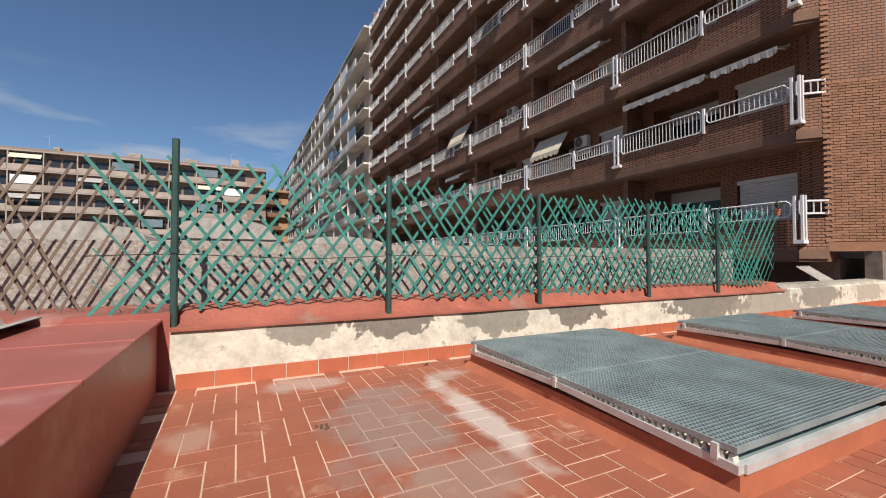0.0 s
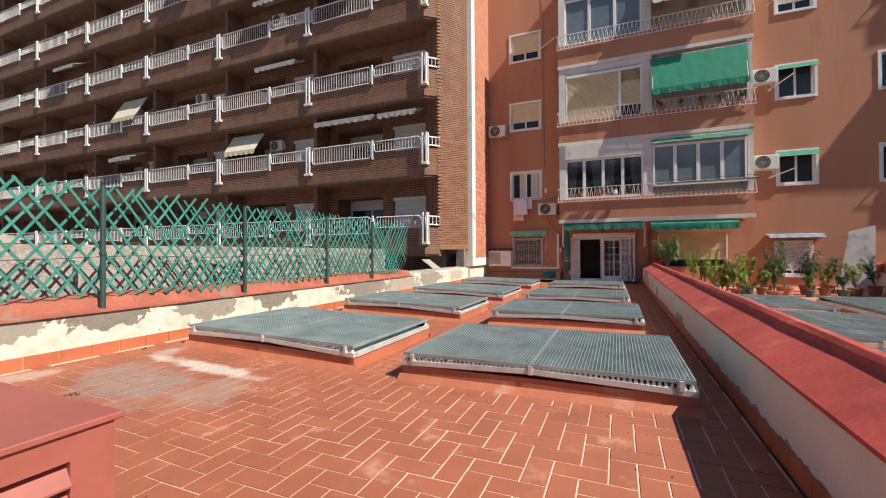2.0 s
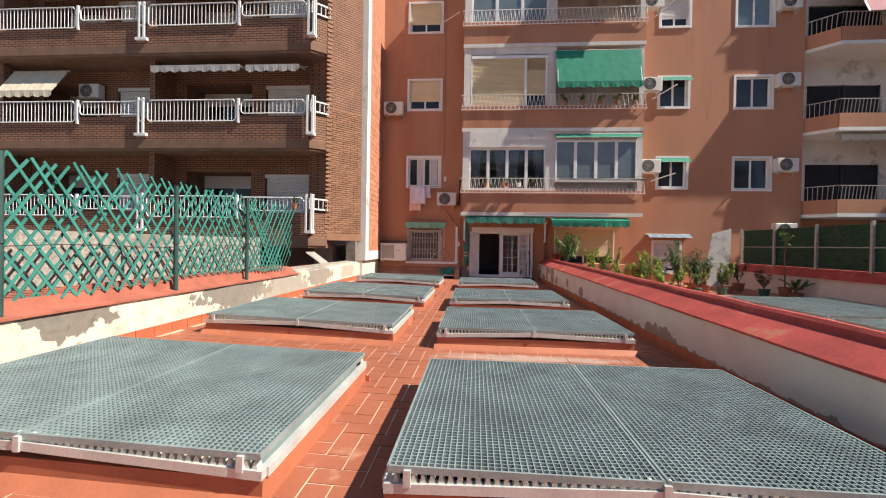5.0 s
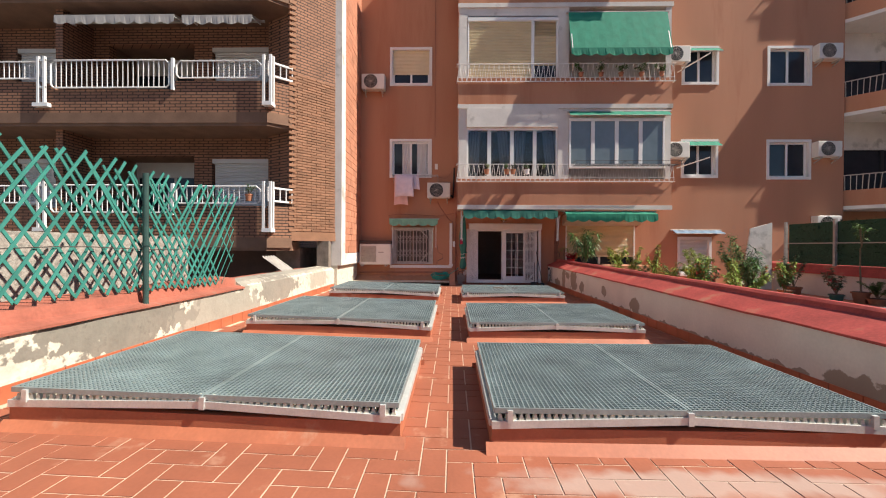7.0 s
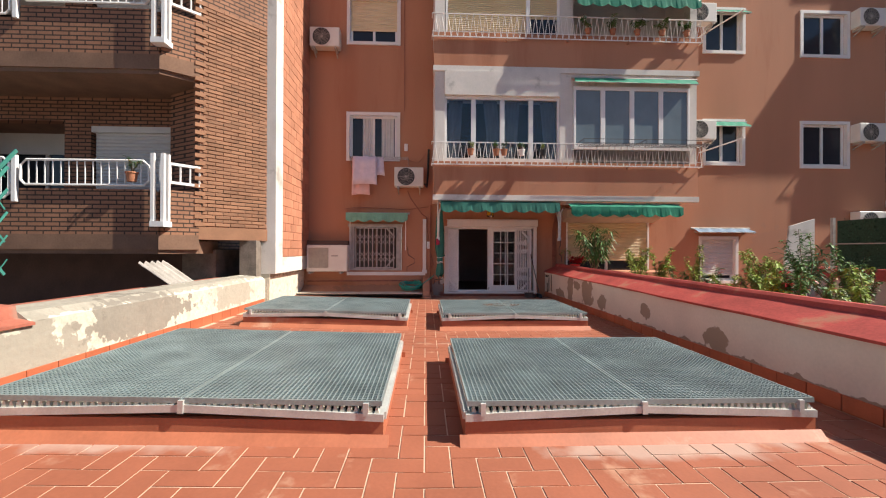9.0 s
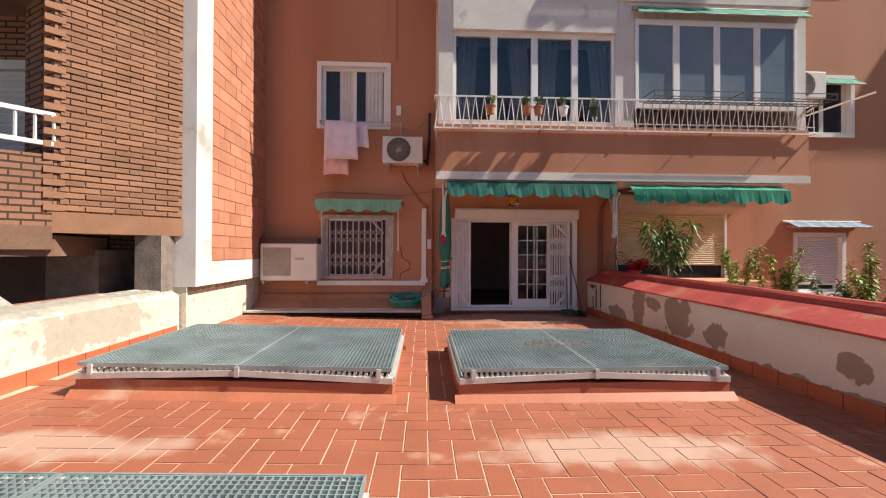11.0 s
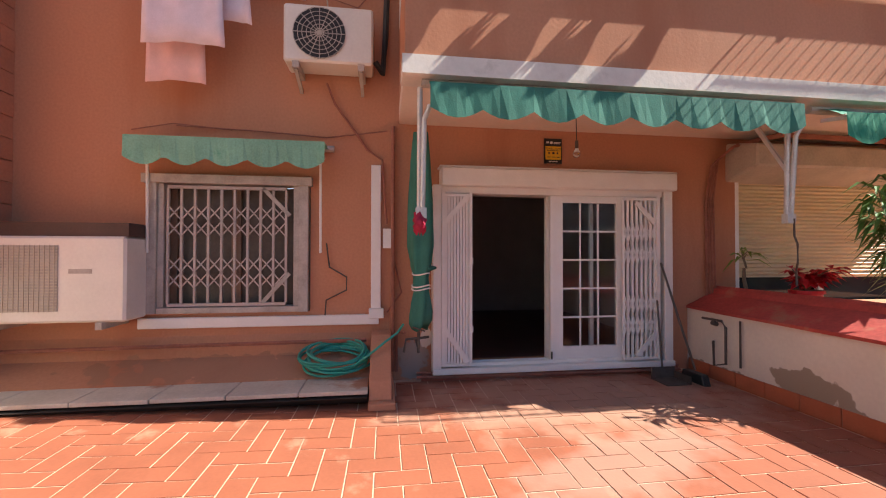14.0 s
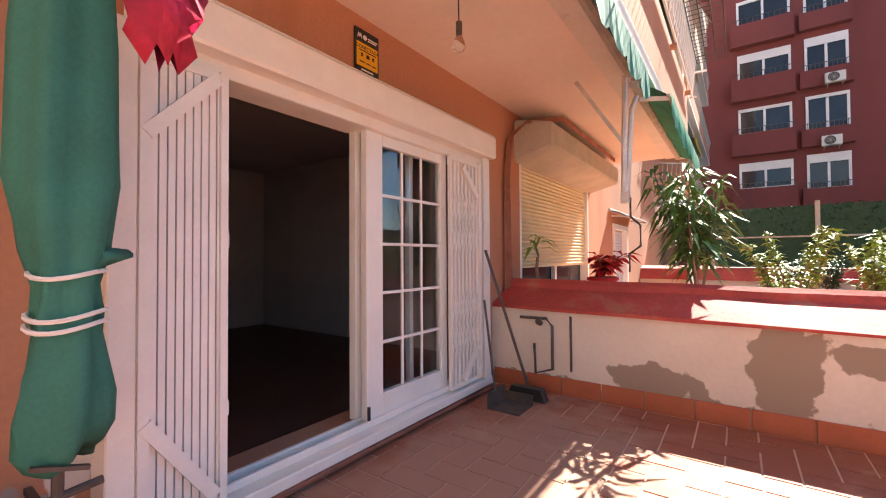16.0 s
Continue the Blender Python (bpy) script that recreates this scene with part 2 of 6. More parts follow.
CANVASD = mat("faded_green_canvas", (0.03, 0.16, 0.12), 0.8, 0.25, 4, 80, 0.2)
PALEGREEN = mat("bleached_green_canvas", (0.2, 0.42, 0.3), 0.85, 0.3, 3, 60, 0.2, stain=(0.08, 0.28, 0.18), stain_amt=0.2, stain_scale=3)
CREAM = mat("cream_shutter", (0.7, 0.58, 0.38), 0.55, 0.08, 2, 30, 0.05)
GREYSHUT = mat("pale_shutter", (0.62, 0.6, 0.57), 0.55, 0.08, 2, 30, 0.05)
BROWNBRICK = mat("brown_brick", (0.27, 0.13, 0.072), 0.85, 0.35, 3, 40, 0.3, rand=0.6)
MORTAR = mat("brown_mortar", (0.13, 0.07, 0.045), 0.95, 0.3, 6, 60, 0.3)
FARBRICK = brick_mat("brown_brickwork", (0.29, 0.135, 0.078), (0.05, 0.028, 0.018), 0.29, 0.082)
REDBRICK = mat("orange_brick", (0.46, 0.19, 0.11), 0.85, 0.3, 2.5, 40, 0.3, rand=0.5)
REDMORTAR = mat("orange_brick_mortar", (0.42, 0.22, 0.14), 0.95, 0.3, 6, 60, 0.3)
CONC = mat("brown_concrete", (0.2, 0.11, 0.07), 0.9, 0.25, 2, 30, 0.2)
CEMENT = mat("grey_cement", (0.36, 0.32, 0.28), 0.95, 0.3, 4, 40, 0.5)
GLASSD = mat("dark_window_glass", (0.03, 0.034, 0.04), 0.06, 0.3, 0.5, 3, 0.0)
GLASSB = mat("pale_window_glass", (0.16, 0.2, 0.22), 0.08, 0.2, 0.5, 3, 0.0)
GLASSD.node_tree.nodes["Principled BSDF"].inputs["Specular IOR Level"].default_value = 0.35
GLASS = glass_mat("clear_glass")
ACWHITE = mat("ac_enamel", (0.72, 0.68, 0.62), 0.4, 0.08, 3, 40, 0.03)
BLACK = mat("black_plastic", (0.02, 0.02, 0.02), 0.5, 0.2)
YELLOW = mat("yellow_print", (0.8, 0.45, 0.02), 0.5, 0.05)
HOSE = mat("green_hose", (0.03, 0.32, 0.24), 0.4, 0.15, 5, 40, 0.05)
PIPE = mat("painted_pipe", (0.3, 0.11, 0.07), 0.6, 0.3, 8, 50, 0.2)
RUST = mat("grey_iron", (0.1, 0.085, 0.075), 0.6, 0.3, 10, 50, 0.2, metal=0.4)
PINK = mat("pink_towel", (0.75, 0.5, 0.5), 0.95, 0.1, 8, 90, 0.3)
LILAC = mat("lilac_cloth", (0.72, 0.6, 0.66), 0.95, 0.1, 8, 90, 0.3)
CRIMSON = mat("crimson_cloth", (0.36, 0.008, 0.045), 0.7, 0.4, 12, 80, 0.4)
PINKAWN = mat("dusty_pink_canvas", (0.5, 0.22, 0.24), 0.85, 0.12, 3, 60, 0.1)
BEIGEAWN = mat("beige_canvas", (0.62, 0.53, 0.4), 0.85, 0.12, 3, 60, 0.1)
GREYAWN = mat("grey_canvas", (0.35, 0.32, 0.3), 0.85, 0.2, 3, 60, 0.1)
CURTAIN = mat("sheer_curtain", (0.62, 0.6, 0.58), 0.9, 0.1, 5, 40, 0.1)
SCREEN = mat("artificial_hedge", (0.018, 0.06, 0.032), 0.8, 0.5, 25, 90, 0.8)
POTCLAY = mat("clay_pot", (0.42, 0.17, 0.09), 0.85, 0.2, 5, 50, 0.2)
POTGREEN = mat("dark_green_pot", (0.05, 0.13, 0.1), 0.5, 0.2)
LEAF = mat("leaf", (0.07, 0.16, 0.03), 0.5, 0.5, 6, 40, 0.05)
LEAFY = mat("yellow_green_leaf", (0.22, 0.3, 0.04), 0.5, 0.4, 6, 40, 0.05)
LEAFD = mat("dark_leaf", (0.035, 0.1, 0.035), 0.45, 0.4, 6, 40, 0.05)
REDLEAF = mat("red_bract", (0.5, 0.01, 0.02), 0.5, 0.3, 8, 40, 0.05)
BARK = mat("bark", (0.2, 0.15, 0.1), 0.9, 0.3, 15, 60, 0.3)
DRYLEAF = mat("dry_leaf", (0.13, 0.07, 0.04), 0.9, 0.4, 15, 60, 0.3)
MAROON = mat("maroon_render", (0.2, 0.05, 0.045), 0.9, 0.2, 0.5, 30, 0.2, streak=True)
ROOM = mat("room_plaster", (0.45, 0.4, 0.38), 0.9, 0.1)
ROOMFLOOR = mat("room_floor", (0.12, 0.05, 0.035), 0.5, 0.2)
SLABTOP = mat("stone_ledge", (0.55, 0.5, 0.42), 0.8, 0.2, 3, 40, 0.3, stain=(0.4, 0.2, 0.12), stain_amt=0.2, stain_scale=2)
GROUND = mat("courtyard_ground", (0.22, 0.19, 0.17), 0.95, 0.3, 0.4, 10, 0.3)


# ---- mesh tools ----
class Build:
    """Gathers boxes, bars, tubes and prisms into one mesh."""

    def __init__(self):
        self.v, self.f, self.m = [], [], []

    def add(self, verts, faces, mi=0):
        k = len(self.v)
        self.v += [tuple(p) for p in verts]
        self.f += [tuple(i + k for i in f) for f in faces]
        self.m += [mi] * len(faces)
        return self

    def box(self, x0, y0, z0, x1, y1, z1, mi=0):
        x0, x1, y0, y1, z0, z1 = min(x0, x1), max(x0, x1), min(y0, y1), max(y0, y1), min(z0, z1), max(z0, z1)
        vs = [(x, y, z) for z in (z0, z1) for y in (y0, y1) for x in (x0, x1)]
        return self.add(vs, [(0, 2, 3, 1), (4, 5, 7, 6), (0, 1, 5, 4), (2, 6, 7, 3), (0, 4, 6, 2), (1, 3, 7, 5)], mi)

    def bar(self, p, q, w, h, mi=0, up=(0, 0, 1)):
        p, q = Vector(p), Vector(q)
        d = (q - p).normalized()
        s = d.cross(Vector(up))
        if s.length < 1e-4:
            s = d.cross(Vector((0, 1, 0)))
        s.normalize()
        u = s.cross(d).normalized()
        vs = [c + s * (a * w / 2) + u * (b * h / 2) for c in (p, q) for b in (-1, 1) for a in (-1, 1)]
        return self.add(vs, [(0, 1, 3, 2), (4, 6, 7, 5), (0, 4, 5, 1), (2, 3, 7, 6), (0, 2, 6, 4), (1, 5, 7, 3)], mi)

    def tube(self, pts, r, n=8, mi=0):
        pts = [Vector(p) for p in pts]
        rad = r if isinstance(r, (list, tuple)) else [r] * len(pts)
        vs, fs = [], []
        for i, p in enumerate(pts):
            d = (pts[min(i + 1, len(pts) - 1)] - pts[max(i - 1, 0)]).normalized()
            s = d.cross(Vector((0.31, 0.2, 0.93)))
            if s.length < 1e-3:
                s = d.cross(Vector((1, 0, 0)))
            s.normalize()
            u = s.cross(d)
            vs += [p + (s * math.cos(2 * math.pi * k / n) + u * math.sin(2 * math.pi * k / n)) * rad[i] for k in range(n)]
        for i in range(len(pts) - 1):
            fs += [(i * n + k, i * n + (k + 1) % n, (i + 1) * n + (k + 1) % n, (i + 1) * n + k) for k in range(n)]
        fs += [tuple(range(n - 1, -1, -1)), tuple((len(pts) - 1) * n + k for k in range(n))]
        return self.add(vs, fs, mi)

    def prism(self, poly, axis, a, b, mi=0):
        """A polygon in the two other axes (in x, y, z order), drawn out along axis from a to b."""
        i = "xyz".index(axis)
        n = len(poly)
        vs = []
        for c in (a, b):
            for p in poly:
                q = list(p)
                q.insert(i, c)
                vs.append(q)
        fs = [tuple(range(n)), tuple(range(2 * n - 1, n - 1, -1))] + [(k, (k + 1) % n, n + (k + 1) % n, n + k) for k in range(n)]
        return self.add(vs, fs, mi)

    def quad(self, a, b, c, d, mi=0):
        return self.add([a, b, c, d], [(0, 1, 2, 3)], mi)

    def mesh(self, name, mats, smooth=False, bevel=0.0, recalc=True):
        me = bpy.data.meshes.new(name)
        me.from_pydata(self.v, [], self.f)
        me.polygons.foreach_set("material_index", self.m)
        for m in mats if isinstance(mats, (list, tuple)) else [mats]:
            me.materials.append(m)
        bm = bmesh.new()
        bm.from_mesh(me)
        if recalc:
            bmesh.ops.recalc_face_normals(bm, faces=bm.faces)
        if bevel:
            bmesh.ops.bevel(bm, geom=bm.edges[:], offset=bevel, segments=1, affect="EDGES", profile=0.5)
        bm.to_mesh(me)
        bm.free()
        if smooth:
            me.polygons.foreach_set("use_smooth", [True] * len(me.polygons))
        return me

    def make(self, name, mats, parent=None, **kw):
        ob = new(name, self.mesh(name, mats, **kw))
        if parent:
            ob.parent = parent
        return ob


def thing(name, m, label, category, group=""):
    e = new(name)
    e.empty_display_size = 0.2
    e.matrix_world = m
    return tagged(e, label, category, group)


def struct(ob, label=""):
    return tagged(ob, label, kind="structure")


def holed(b, axis, at, thick, u0, u1, v0, v1, holes, mi=0):
    """A wall in the plane axis = at .. at + thick with rectangular openings (u0, u1, v0, v1)."""
    us = sorted({u0, u1, *[h[0] for h in holes], *[h[1] for h in holes]})
    vs = sorted({v0, v1, *[h[2] for h in holes], *[h[3] for h in holes]})
    for i in range(len(us) - 1):
        run = None
        for j in range(len(vs)):
            solid = j < len(vs) - 1 and not any(h[0] <= us[i] < h[1] and h[2] <= vs[j] < h[3] for h in holes)
            if solid and run is None:
                run = vs[j]
            if not solid and run is not None:
                if axis == "x":
                    b.box(at, us[i], run, at + thick, us[i + 1], vs[j], mi)
                else:
                    b.box(us[i], at, run, us[i + 1], at + thick, vs[j], mi)
                run = None
    return b

# ---- large structure ----
S = 3.32          # height of a storey of the orange house
BX = 16.8         # front of its balconies
struct(Build().box(-400, -400, -0.5, 500, 600, -0.3).make("ground", GROUND), "dusty grey courtyard ground between the houses")
FALL, FALL_Y = 0.028, 1.0      # the tiles rise towards the lattice fence


def rise(y):
    return FALL * max(0.0, y - FALL_Y)


struct(Build().prism([(-2.46, -0.3), (4.5, -0.3), (4.5, rise(4.5) - 0.004), (FALL_Y, -0.004), (-2.46, -0.004)], "x", -8, WX).make("floor", GROUT), "roof terrace floor of terracotta tiles with pale joints")
struct(Build().box(-8, -9.6, -0.3, WX, -2.9, 0.0).make("floor_next_door", floor_mat("neighbour_floor", (0.5, 0.2, 0.12), 0)), "neighbour's terracotta roof terrace floor")

# low white parapet with a red weathered ledge
b = Build()
b.box(-0.55, 4.5, -0.3, 15.45, 4.95, 0.66).prism([(4.52, 0.66), (4.62, 0.74), (4.95, 0.76), (4.95, 0.66)], "x", 10.05, 15.45)
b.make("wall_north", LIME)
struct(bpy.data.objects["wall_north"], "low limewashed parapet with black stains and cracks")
b = Build()
n = 60
for i in range(n):
    xa, xb = -0.55 + i * 10.6 / n, -0.55 + (i + 1) * 10.6 / n
    w = [0.012 * noise.noise((x * 1.7, 0, 3)) for x in (xa, xb)]
    b.add([(xa, 4.47 + w[0], 0.655), (xb, 4.47 + w[1], 0.655), (xb, 4.62, 0.69), (xa, 4.62, 0.69), (xa, 4.64, 0.80), (xb, 4.64, 0.80), (xb, 5.0, 0.84), (xa, 5.0, 0.84), (xa, 4.47 + w[0], 0.63), (xb, 4.47 + w[1], 0.63)],
          [(0, 1, 2, 3), (3, 2, 5, 4), (4, 5, 6, 7), (8, 9, 1, 0)], 0)
struct(b.make("ledge_north", [LEDGE], recalc=False), "weathered red painted ledge under the fence")
b = Build().box(-30, 5.55, -0.3, 10.2, 5.8, 1.5)
struct(b.make("wall_pebbledash", PEBBLE), "grey-brown pebbledash boundary wall behind the lattice fence")
struct(Build().box(-0.55, 5.0, -0.3, 15.45, 5.5, 0.7).make("gutter_north", LEDGE), "flat red roof strip between parapet and boundary wall")

# wall between the two terraces, with a sloped red coping and a rolled top
struct(Build().prism([(-8, -0.3), (WX, -0.3), (WX, 0.69), (-8, 0.47)], "y", -2.86, -2.5).make("wall_south", WALLWHITE), "low white wall with flaking plaster patches")
prof = [(-2.47, 0.63), (-2.47, 0.655), (-2.78, 0.80), (-2.80, 0.845), (-2.84, 0.875), (-2.89, 0.875), (-2.93, 0.84), (-2.95, 0.63)]
b = Build()
n = 52
for i in range(n + 1):
    x = -8 + (WX + 7.98) * i / n
    for j, (y, z) in enumerate(prof):
        b.v.append((x, y + 0.008 * noise.noise((x * 0.9, j, 1)), z + 0.0085 * x - 0.1 + 0.012 * noise.noise((x * 1.3, j * 0.4, 7))))
m8 = len(prof)
for i in range(n):
    for j in range(m8):
        b.f.append((i * m8 + j, (i + 1) * m8 + j, (i + 1) * m8 + (j + 1) % m8, i * m8 + (j + 1) % m8))
        b.m.append(0)
b.f += [tuple(range(m8)), tuple(n * m8 + j for j in range(m8))]
b.m += [0, 0]
struct(b.make("coping_south", COPE), "dark red painted coping with a rolled ridge")

# the orange house
FL = [2.6 + S * k for k in range(4)]
holes = [(-2.12, 0.42, 0.13, 1.98), (1.66, 3.14, 0.72, 2.03), (-5.6, -3.12, 0.55, 2.2), (-8.3, -7.1, 0.35, 1.75)]
for k in range(3):
    z = S * k
    holes += [(1.72, 3.25, 3.85 + z, 5.25 + z), (-8.5, -7.2, 3.85 + z, 5.22 + z), (-11.75, -10.2, 3.8 + z, 5.22 + z)]
b = Build()
holed(b, "x", WX, 0.25, -12.9, 4.45, -0.3, 14.5, holes)
struct(b.make("wall_east", ORANGE), "orange rendered house wall with stains")
# room behind the open door
b = Build()
b.box(WX + 0.25, -2.9, 0.0, 22.5, -2.8, 2.5).box(WX + 0.25, 1.3, 0.0, 22.5, 1.4, 2.5).box(22.4, -2.9, 0.0, 22.5, 1.4, 2.5)
struct(b.make("wall_room", ROOM), "dim plain room walls behind the terrace door")
struct(Build().box(WX + 0.25, -2.9, 0.0, 22.5, 1.4, 0.1).make("floor_room", ROOMFLOOR), "dark red room floor")
struct(Build().box(WX + 0.25, -2.9, 2.5, 22.5, 1.4, 2.6).make("ceiling_room", ROOM), "plain room ceiling")

# balcony block: parapets and slabs, one band a storey
b, w, c = Build(), Build(), Build()
Y0, Y1 = -6.2, 0.78
for k, z in enumerate(FL):
    w.box(BX - 0.02, Y0 - 0.02, z, BX + 0.16, Y1 + 0.02, z + 0.14)
    w.box(BX + 0.16, Y0 - 0.02, z + 0.03, BX + 0.3, Y1 + 0.02, z + 0.14)
    c.box(BX + 0.3, Y0, z + 0.04, WX, Y1, z + 0.2)
    b.box(BX, Y0, z + 0.14, BX + 0.15, Y1, z + 1.0)
    b.box(BX + 0.15, Y1 - 0.15, z + 0.2, WX, Y1, z + 1.0)
    b.box(BX + 0.15, Y0, z + 0.2, WX, Y0 + 0.15, z + 1.0)
struct(b.make("balcony_parapet_east", ORANGE), "orange rendered balcony parapets")
struct(w.make("trim_slab_edge", OFFWHITE), "white painted slab edges")
struct(c.make("ceiling_balcony", CEIL), "pinkish white balcony soffit")
# upper storeys: white glazed bays
b = Build()
for k, z in enumerate(FL[:3]):
    b.box(BX + 0.02, Y1 - 0.28, z + 1.0, WX, Y1 - 0.02, z + S)
    b.box(BX + 0.02, -2.85, z + 1.0, WX, -2.5, z + S)
    b.box(BX + 0.04, Y0 + 0.02, z + 1.0, WX, Y0 + 0.2, z + S)
    if k != 1:
        b.box(BX + 0.03, Y0 + 0.2, z + S - 0.35, BX + 0.2, -2.85, z + S)
    b.box(BX - 0.05 if k == 0 else BX + 0.03, -2.5, z + S - (0.62 if k == 0 else 0.3), BX + 0.2, Y1 - 0.28, z + S)
    b.box(WX - 0.1, Y0, z + 1.0, WX - 0.02, Y1, z + S)
struct(b.make("wall_glazed_bay", OFFWHITE), "white painted piers and lintels of closed balconies")

# side wall of the brick house: white band, orange brickwork, white corner
struct(Build().box(15.5, 4.3, 0.77, 15.95, 4.9, 30).box(15.95, 4.3, 0.77, WX, 4.9, 1.13).make("trim_white_corner", OFFWHITE), "white rendered corner strip of the brick house")
struct(Build().box(15.48, 4.42, -0.3, WX + 0.2, 4.95, 0.77).make("wall_plinth", LIME), "limewashed plinth under the side wall")
struct(Build().box(15.95, 4.315, 1.13, WX, 4.9, 30).make("wall_side_brick", REDMORTAR), "orange brick side wall")
# slanted pier of brown brick
P0, P1 = Vector((14.5, 5.42, 0)), Vector((15.5, 4.5, 0))
poly = [(P0.x, P0.y), (P1.x, P1.y), (15.5, 4.9), (18, 4.9), (18, 6.4), (15.2, 6.4), (14.75, 5.6)]
struct(Build().prism(poly, "z", 1.75, 31).make("wall_brick_pier", FARBRICK), "brown brick pier of the apartment house")
struct(Build().prism([(P0.x - 0.02, P0.y), (P1.x, P1.y - 0.02), (15.5, 4.9), (16, 6.4), (15.2, 6.4)], "z", 1.5, 1.75).make("trim_soldier_course", BROWNBRICK), "upright brick course at the foot of the pier")
# Cement colour darkened to carry the shade under the overhanging brick house.
struct(Build().box(15.2, 4.6, -0.3, 15.48, 4.95, 1.5).box(15.3, 5.5, -0.3, 18, 6.2, 1.3).make("wall_rough_cement", mat("shaded_cement", (0.2, 0.16, 0.13), 0.95, 0.4, 5, 40, 0.8)), "rough grey cement under the brick house")
# The recess shade under the balconies is put into this near-black red.
struct(Build().box(15.6, 6.2, -0.3, 26, 48, 1.2).make("wall_brick_base", mat("shaded_red_base", (0.085, 0.045, 0.035), 0.8, 0.3, 2, 30, 0.2)), "ground storey under the brick balconies, coloured with the recess shade")


# ---- brick apartment house: balcony bays ----
K, UNIT, BS = 9, 6.03, 3.36


def balcony_bay(m, label):
    """One storey of one flat: local x along the front, y inwards, z up from the slab's underside."""
    e = thing("balcony_bay", m, label, "balcony", "balconies of the brick house")
    L = UNIT
    Build().box(0, 0.03, 0, L, 1.6, 0.2).make("slab", CONC, e)
    Build().box(0.0, 0.0, 0.08, L, 0.14, 0.36).make("soldier_band", CONC, e)
    Build().box(0.12, 0.0, 0.36, 3.45, 0.14, 0.98).box(3.45, 0.0, 0.36, L - 0.12, 0.14, 1.2).make("parapet", FARBRICK, e)
    Build().box(0, 0.0, 0.36, 0.12, 0.2, 1.15).make("pier", FARBRICK, e)
    Build().box(L - 0.12, 0.0, 0.36, L, 0.2, 1.15).make("pier", FARBRICK, e)
    r = Build()
    for xa, xb, z0, z1 in ((0.15, 3.4, 1.02, 1.75), (3.6, L - 0.15, 1.27, 1.72)):
        r.tube([(xa, -0.04, z0 + 0.08), (xa, -0.04, z1 - 0.1), (xa + 0.1, -0.04, z1), (xb - 0.1, -0.04, z1), (xb, -0.04, z1 - 0.1), (xb, -0.04, z0 + 0.08), (xb - 0.08, -0.04, z0), (xa + 0.08, -0.04, z0), (xa, -0.04, z0 + 0.08)], 0.024, 5)
        nb = int((xb - xa) / 0.14)
        for i in range(1, nb):
            x = xa + (xb - xa) * i / nb
            r.box(x - 0.008, -0.048, z0, x + 0.008, -0.032, z1)
    r.box(3.46, -0.07, 0.95, 3.53, 0.0, 1.8)
    r.make("railing", PVC, e)
    r = Build().box(-0.3, -0.12, 0.5, 0.12, 0.06, 0.6).box(-0.2, -0.1, 0.6, -0.14, -0.04, 1.85).box(-0.03, -0.1, 0.6, 0.03, -0.04, 1.85)
    r.box(-0.2, -0.09, 1.72, 0.03, -0.05, 1.78).box(-0.2, -0.09, 1.0, 0.03, -0.05, 1.05)
    r.make("bracket", PVC, e)
    w = Build()
    holed(w, "y", 1.35, 0.25, 0, L, 0.25, BS, [(3.75, 5.75, 1.15, 2.75), (0.6, 3.2, 0.3, 2.85)])
    w.box(-0.1, 0.35, 0.25, 0.1, 1.35, BS)
    w.make("wall", FARBRICK, e)
    sh = Build()
    for i in range(20):
        z = 1.18 + i * 0.077
        sh.prism([(1.44, z), (1.42, z + 0.035), (1.44, z + 0.075)], "x", 3.8, 5.7)
    sh.box(3.75, 1.36, 2.62, 5.75, 1.5, 2.75).box(3.75, 1.34, 1.15, 5.75, 1.46, 1.19)
    sh.make("shutter", GREYSHUT, e)
    d = Build()
    for x in (0.6, 1.86, 3.12):
        d.box(x, 2.42, 0.3, x + 0.08, 2.5, 2.85)
    d.box(0.6, 2.41, 2.35, 3.2, 2.52, 2.85).box(0.6, 2.42, 0.3, 3.2, 2.5, 0.4)
    d.make("door_frame", GREYSHUT, e)
    Build().box(0.66, 2.455, 0.4, 3.15, 2.47, 2.4).make("pane", GLASSD, e)
    Build().box(0.48, 1.6, 0.2, 0.6, 2.6, 2.95).box(3.2, 1.6, 0.2, 3.32, 2.6, 2.95).box(0.6, 1.6, 2.85, 3.2, 2.6, 2.95).box(0.6, 1.6, 0.2, 3.2, 2.6, 0.3).make("loggia", CONC, e)
    return e


def bay_pose(i, k):
    y0 = 5.95 + UNIT * (i + 1)
    return pose(14.1, y0, 1.22 + BS * k, 0, 0, -90)


first = balcony_bay(bay_pose(0, 0), "brown brick balcony with white tubular railing and shutters")
for i in range(7):
    for k in range(K):
        if i or k:
            copy_thing(first, bay_pose(i, k))
struct(Build().box(16.72, 6.4, 1.2, 26, 48, 31.5).make("wall_brick_house", FARBRICK), "brown brick apartment house behind its balconies")
# slanted end of each balcony, up to the pier
e0 = thing("balcony_end", pose(0, 0, 1.22), "slanted brown brick balcony end with white railing", "balcony", "slanted balcony ends")
A0 = Vector((14.1, 5.95, 0))
Build().prism([(A0.x, A0.y), (14.55, 5.44), (15.6, 5.6), (15.6, 5.95)], "z", 0, 0.25).make("slab", CONC, e0)
Build().bar((14.12, 5.97, 0.22), (14.54, 5.46, 0.22), 0.14, 0.28).make("soldier_band", CONC, e0)
Build().bar((14.14, 5.95, 0.78), (14.54, 5.46, 0.78), 0.14, 0.84).make("parapet", FARBRICK, e0)
r = Build()
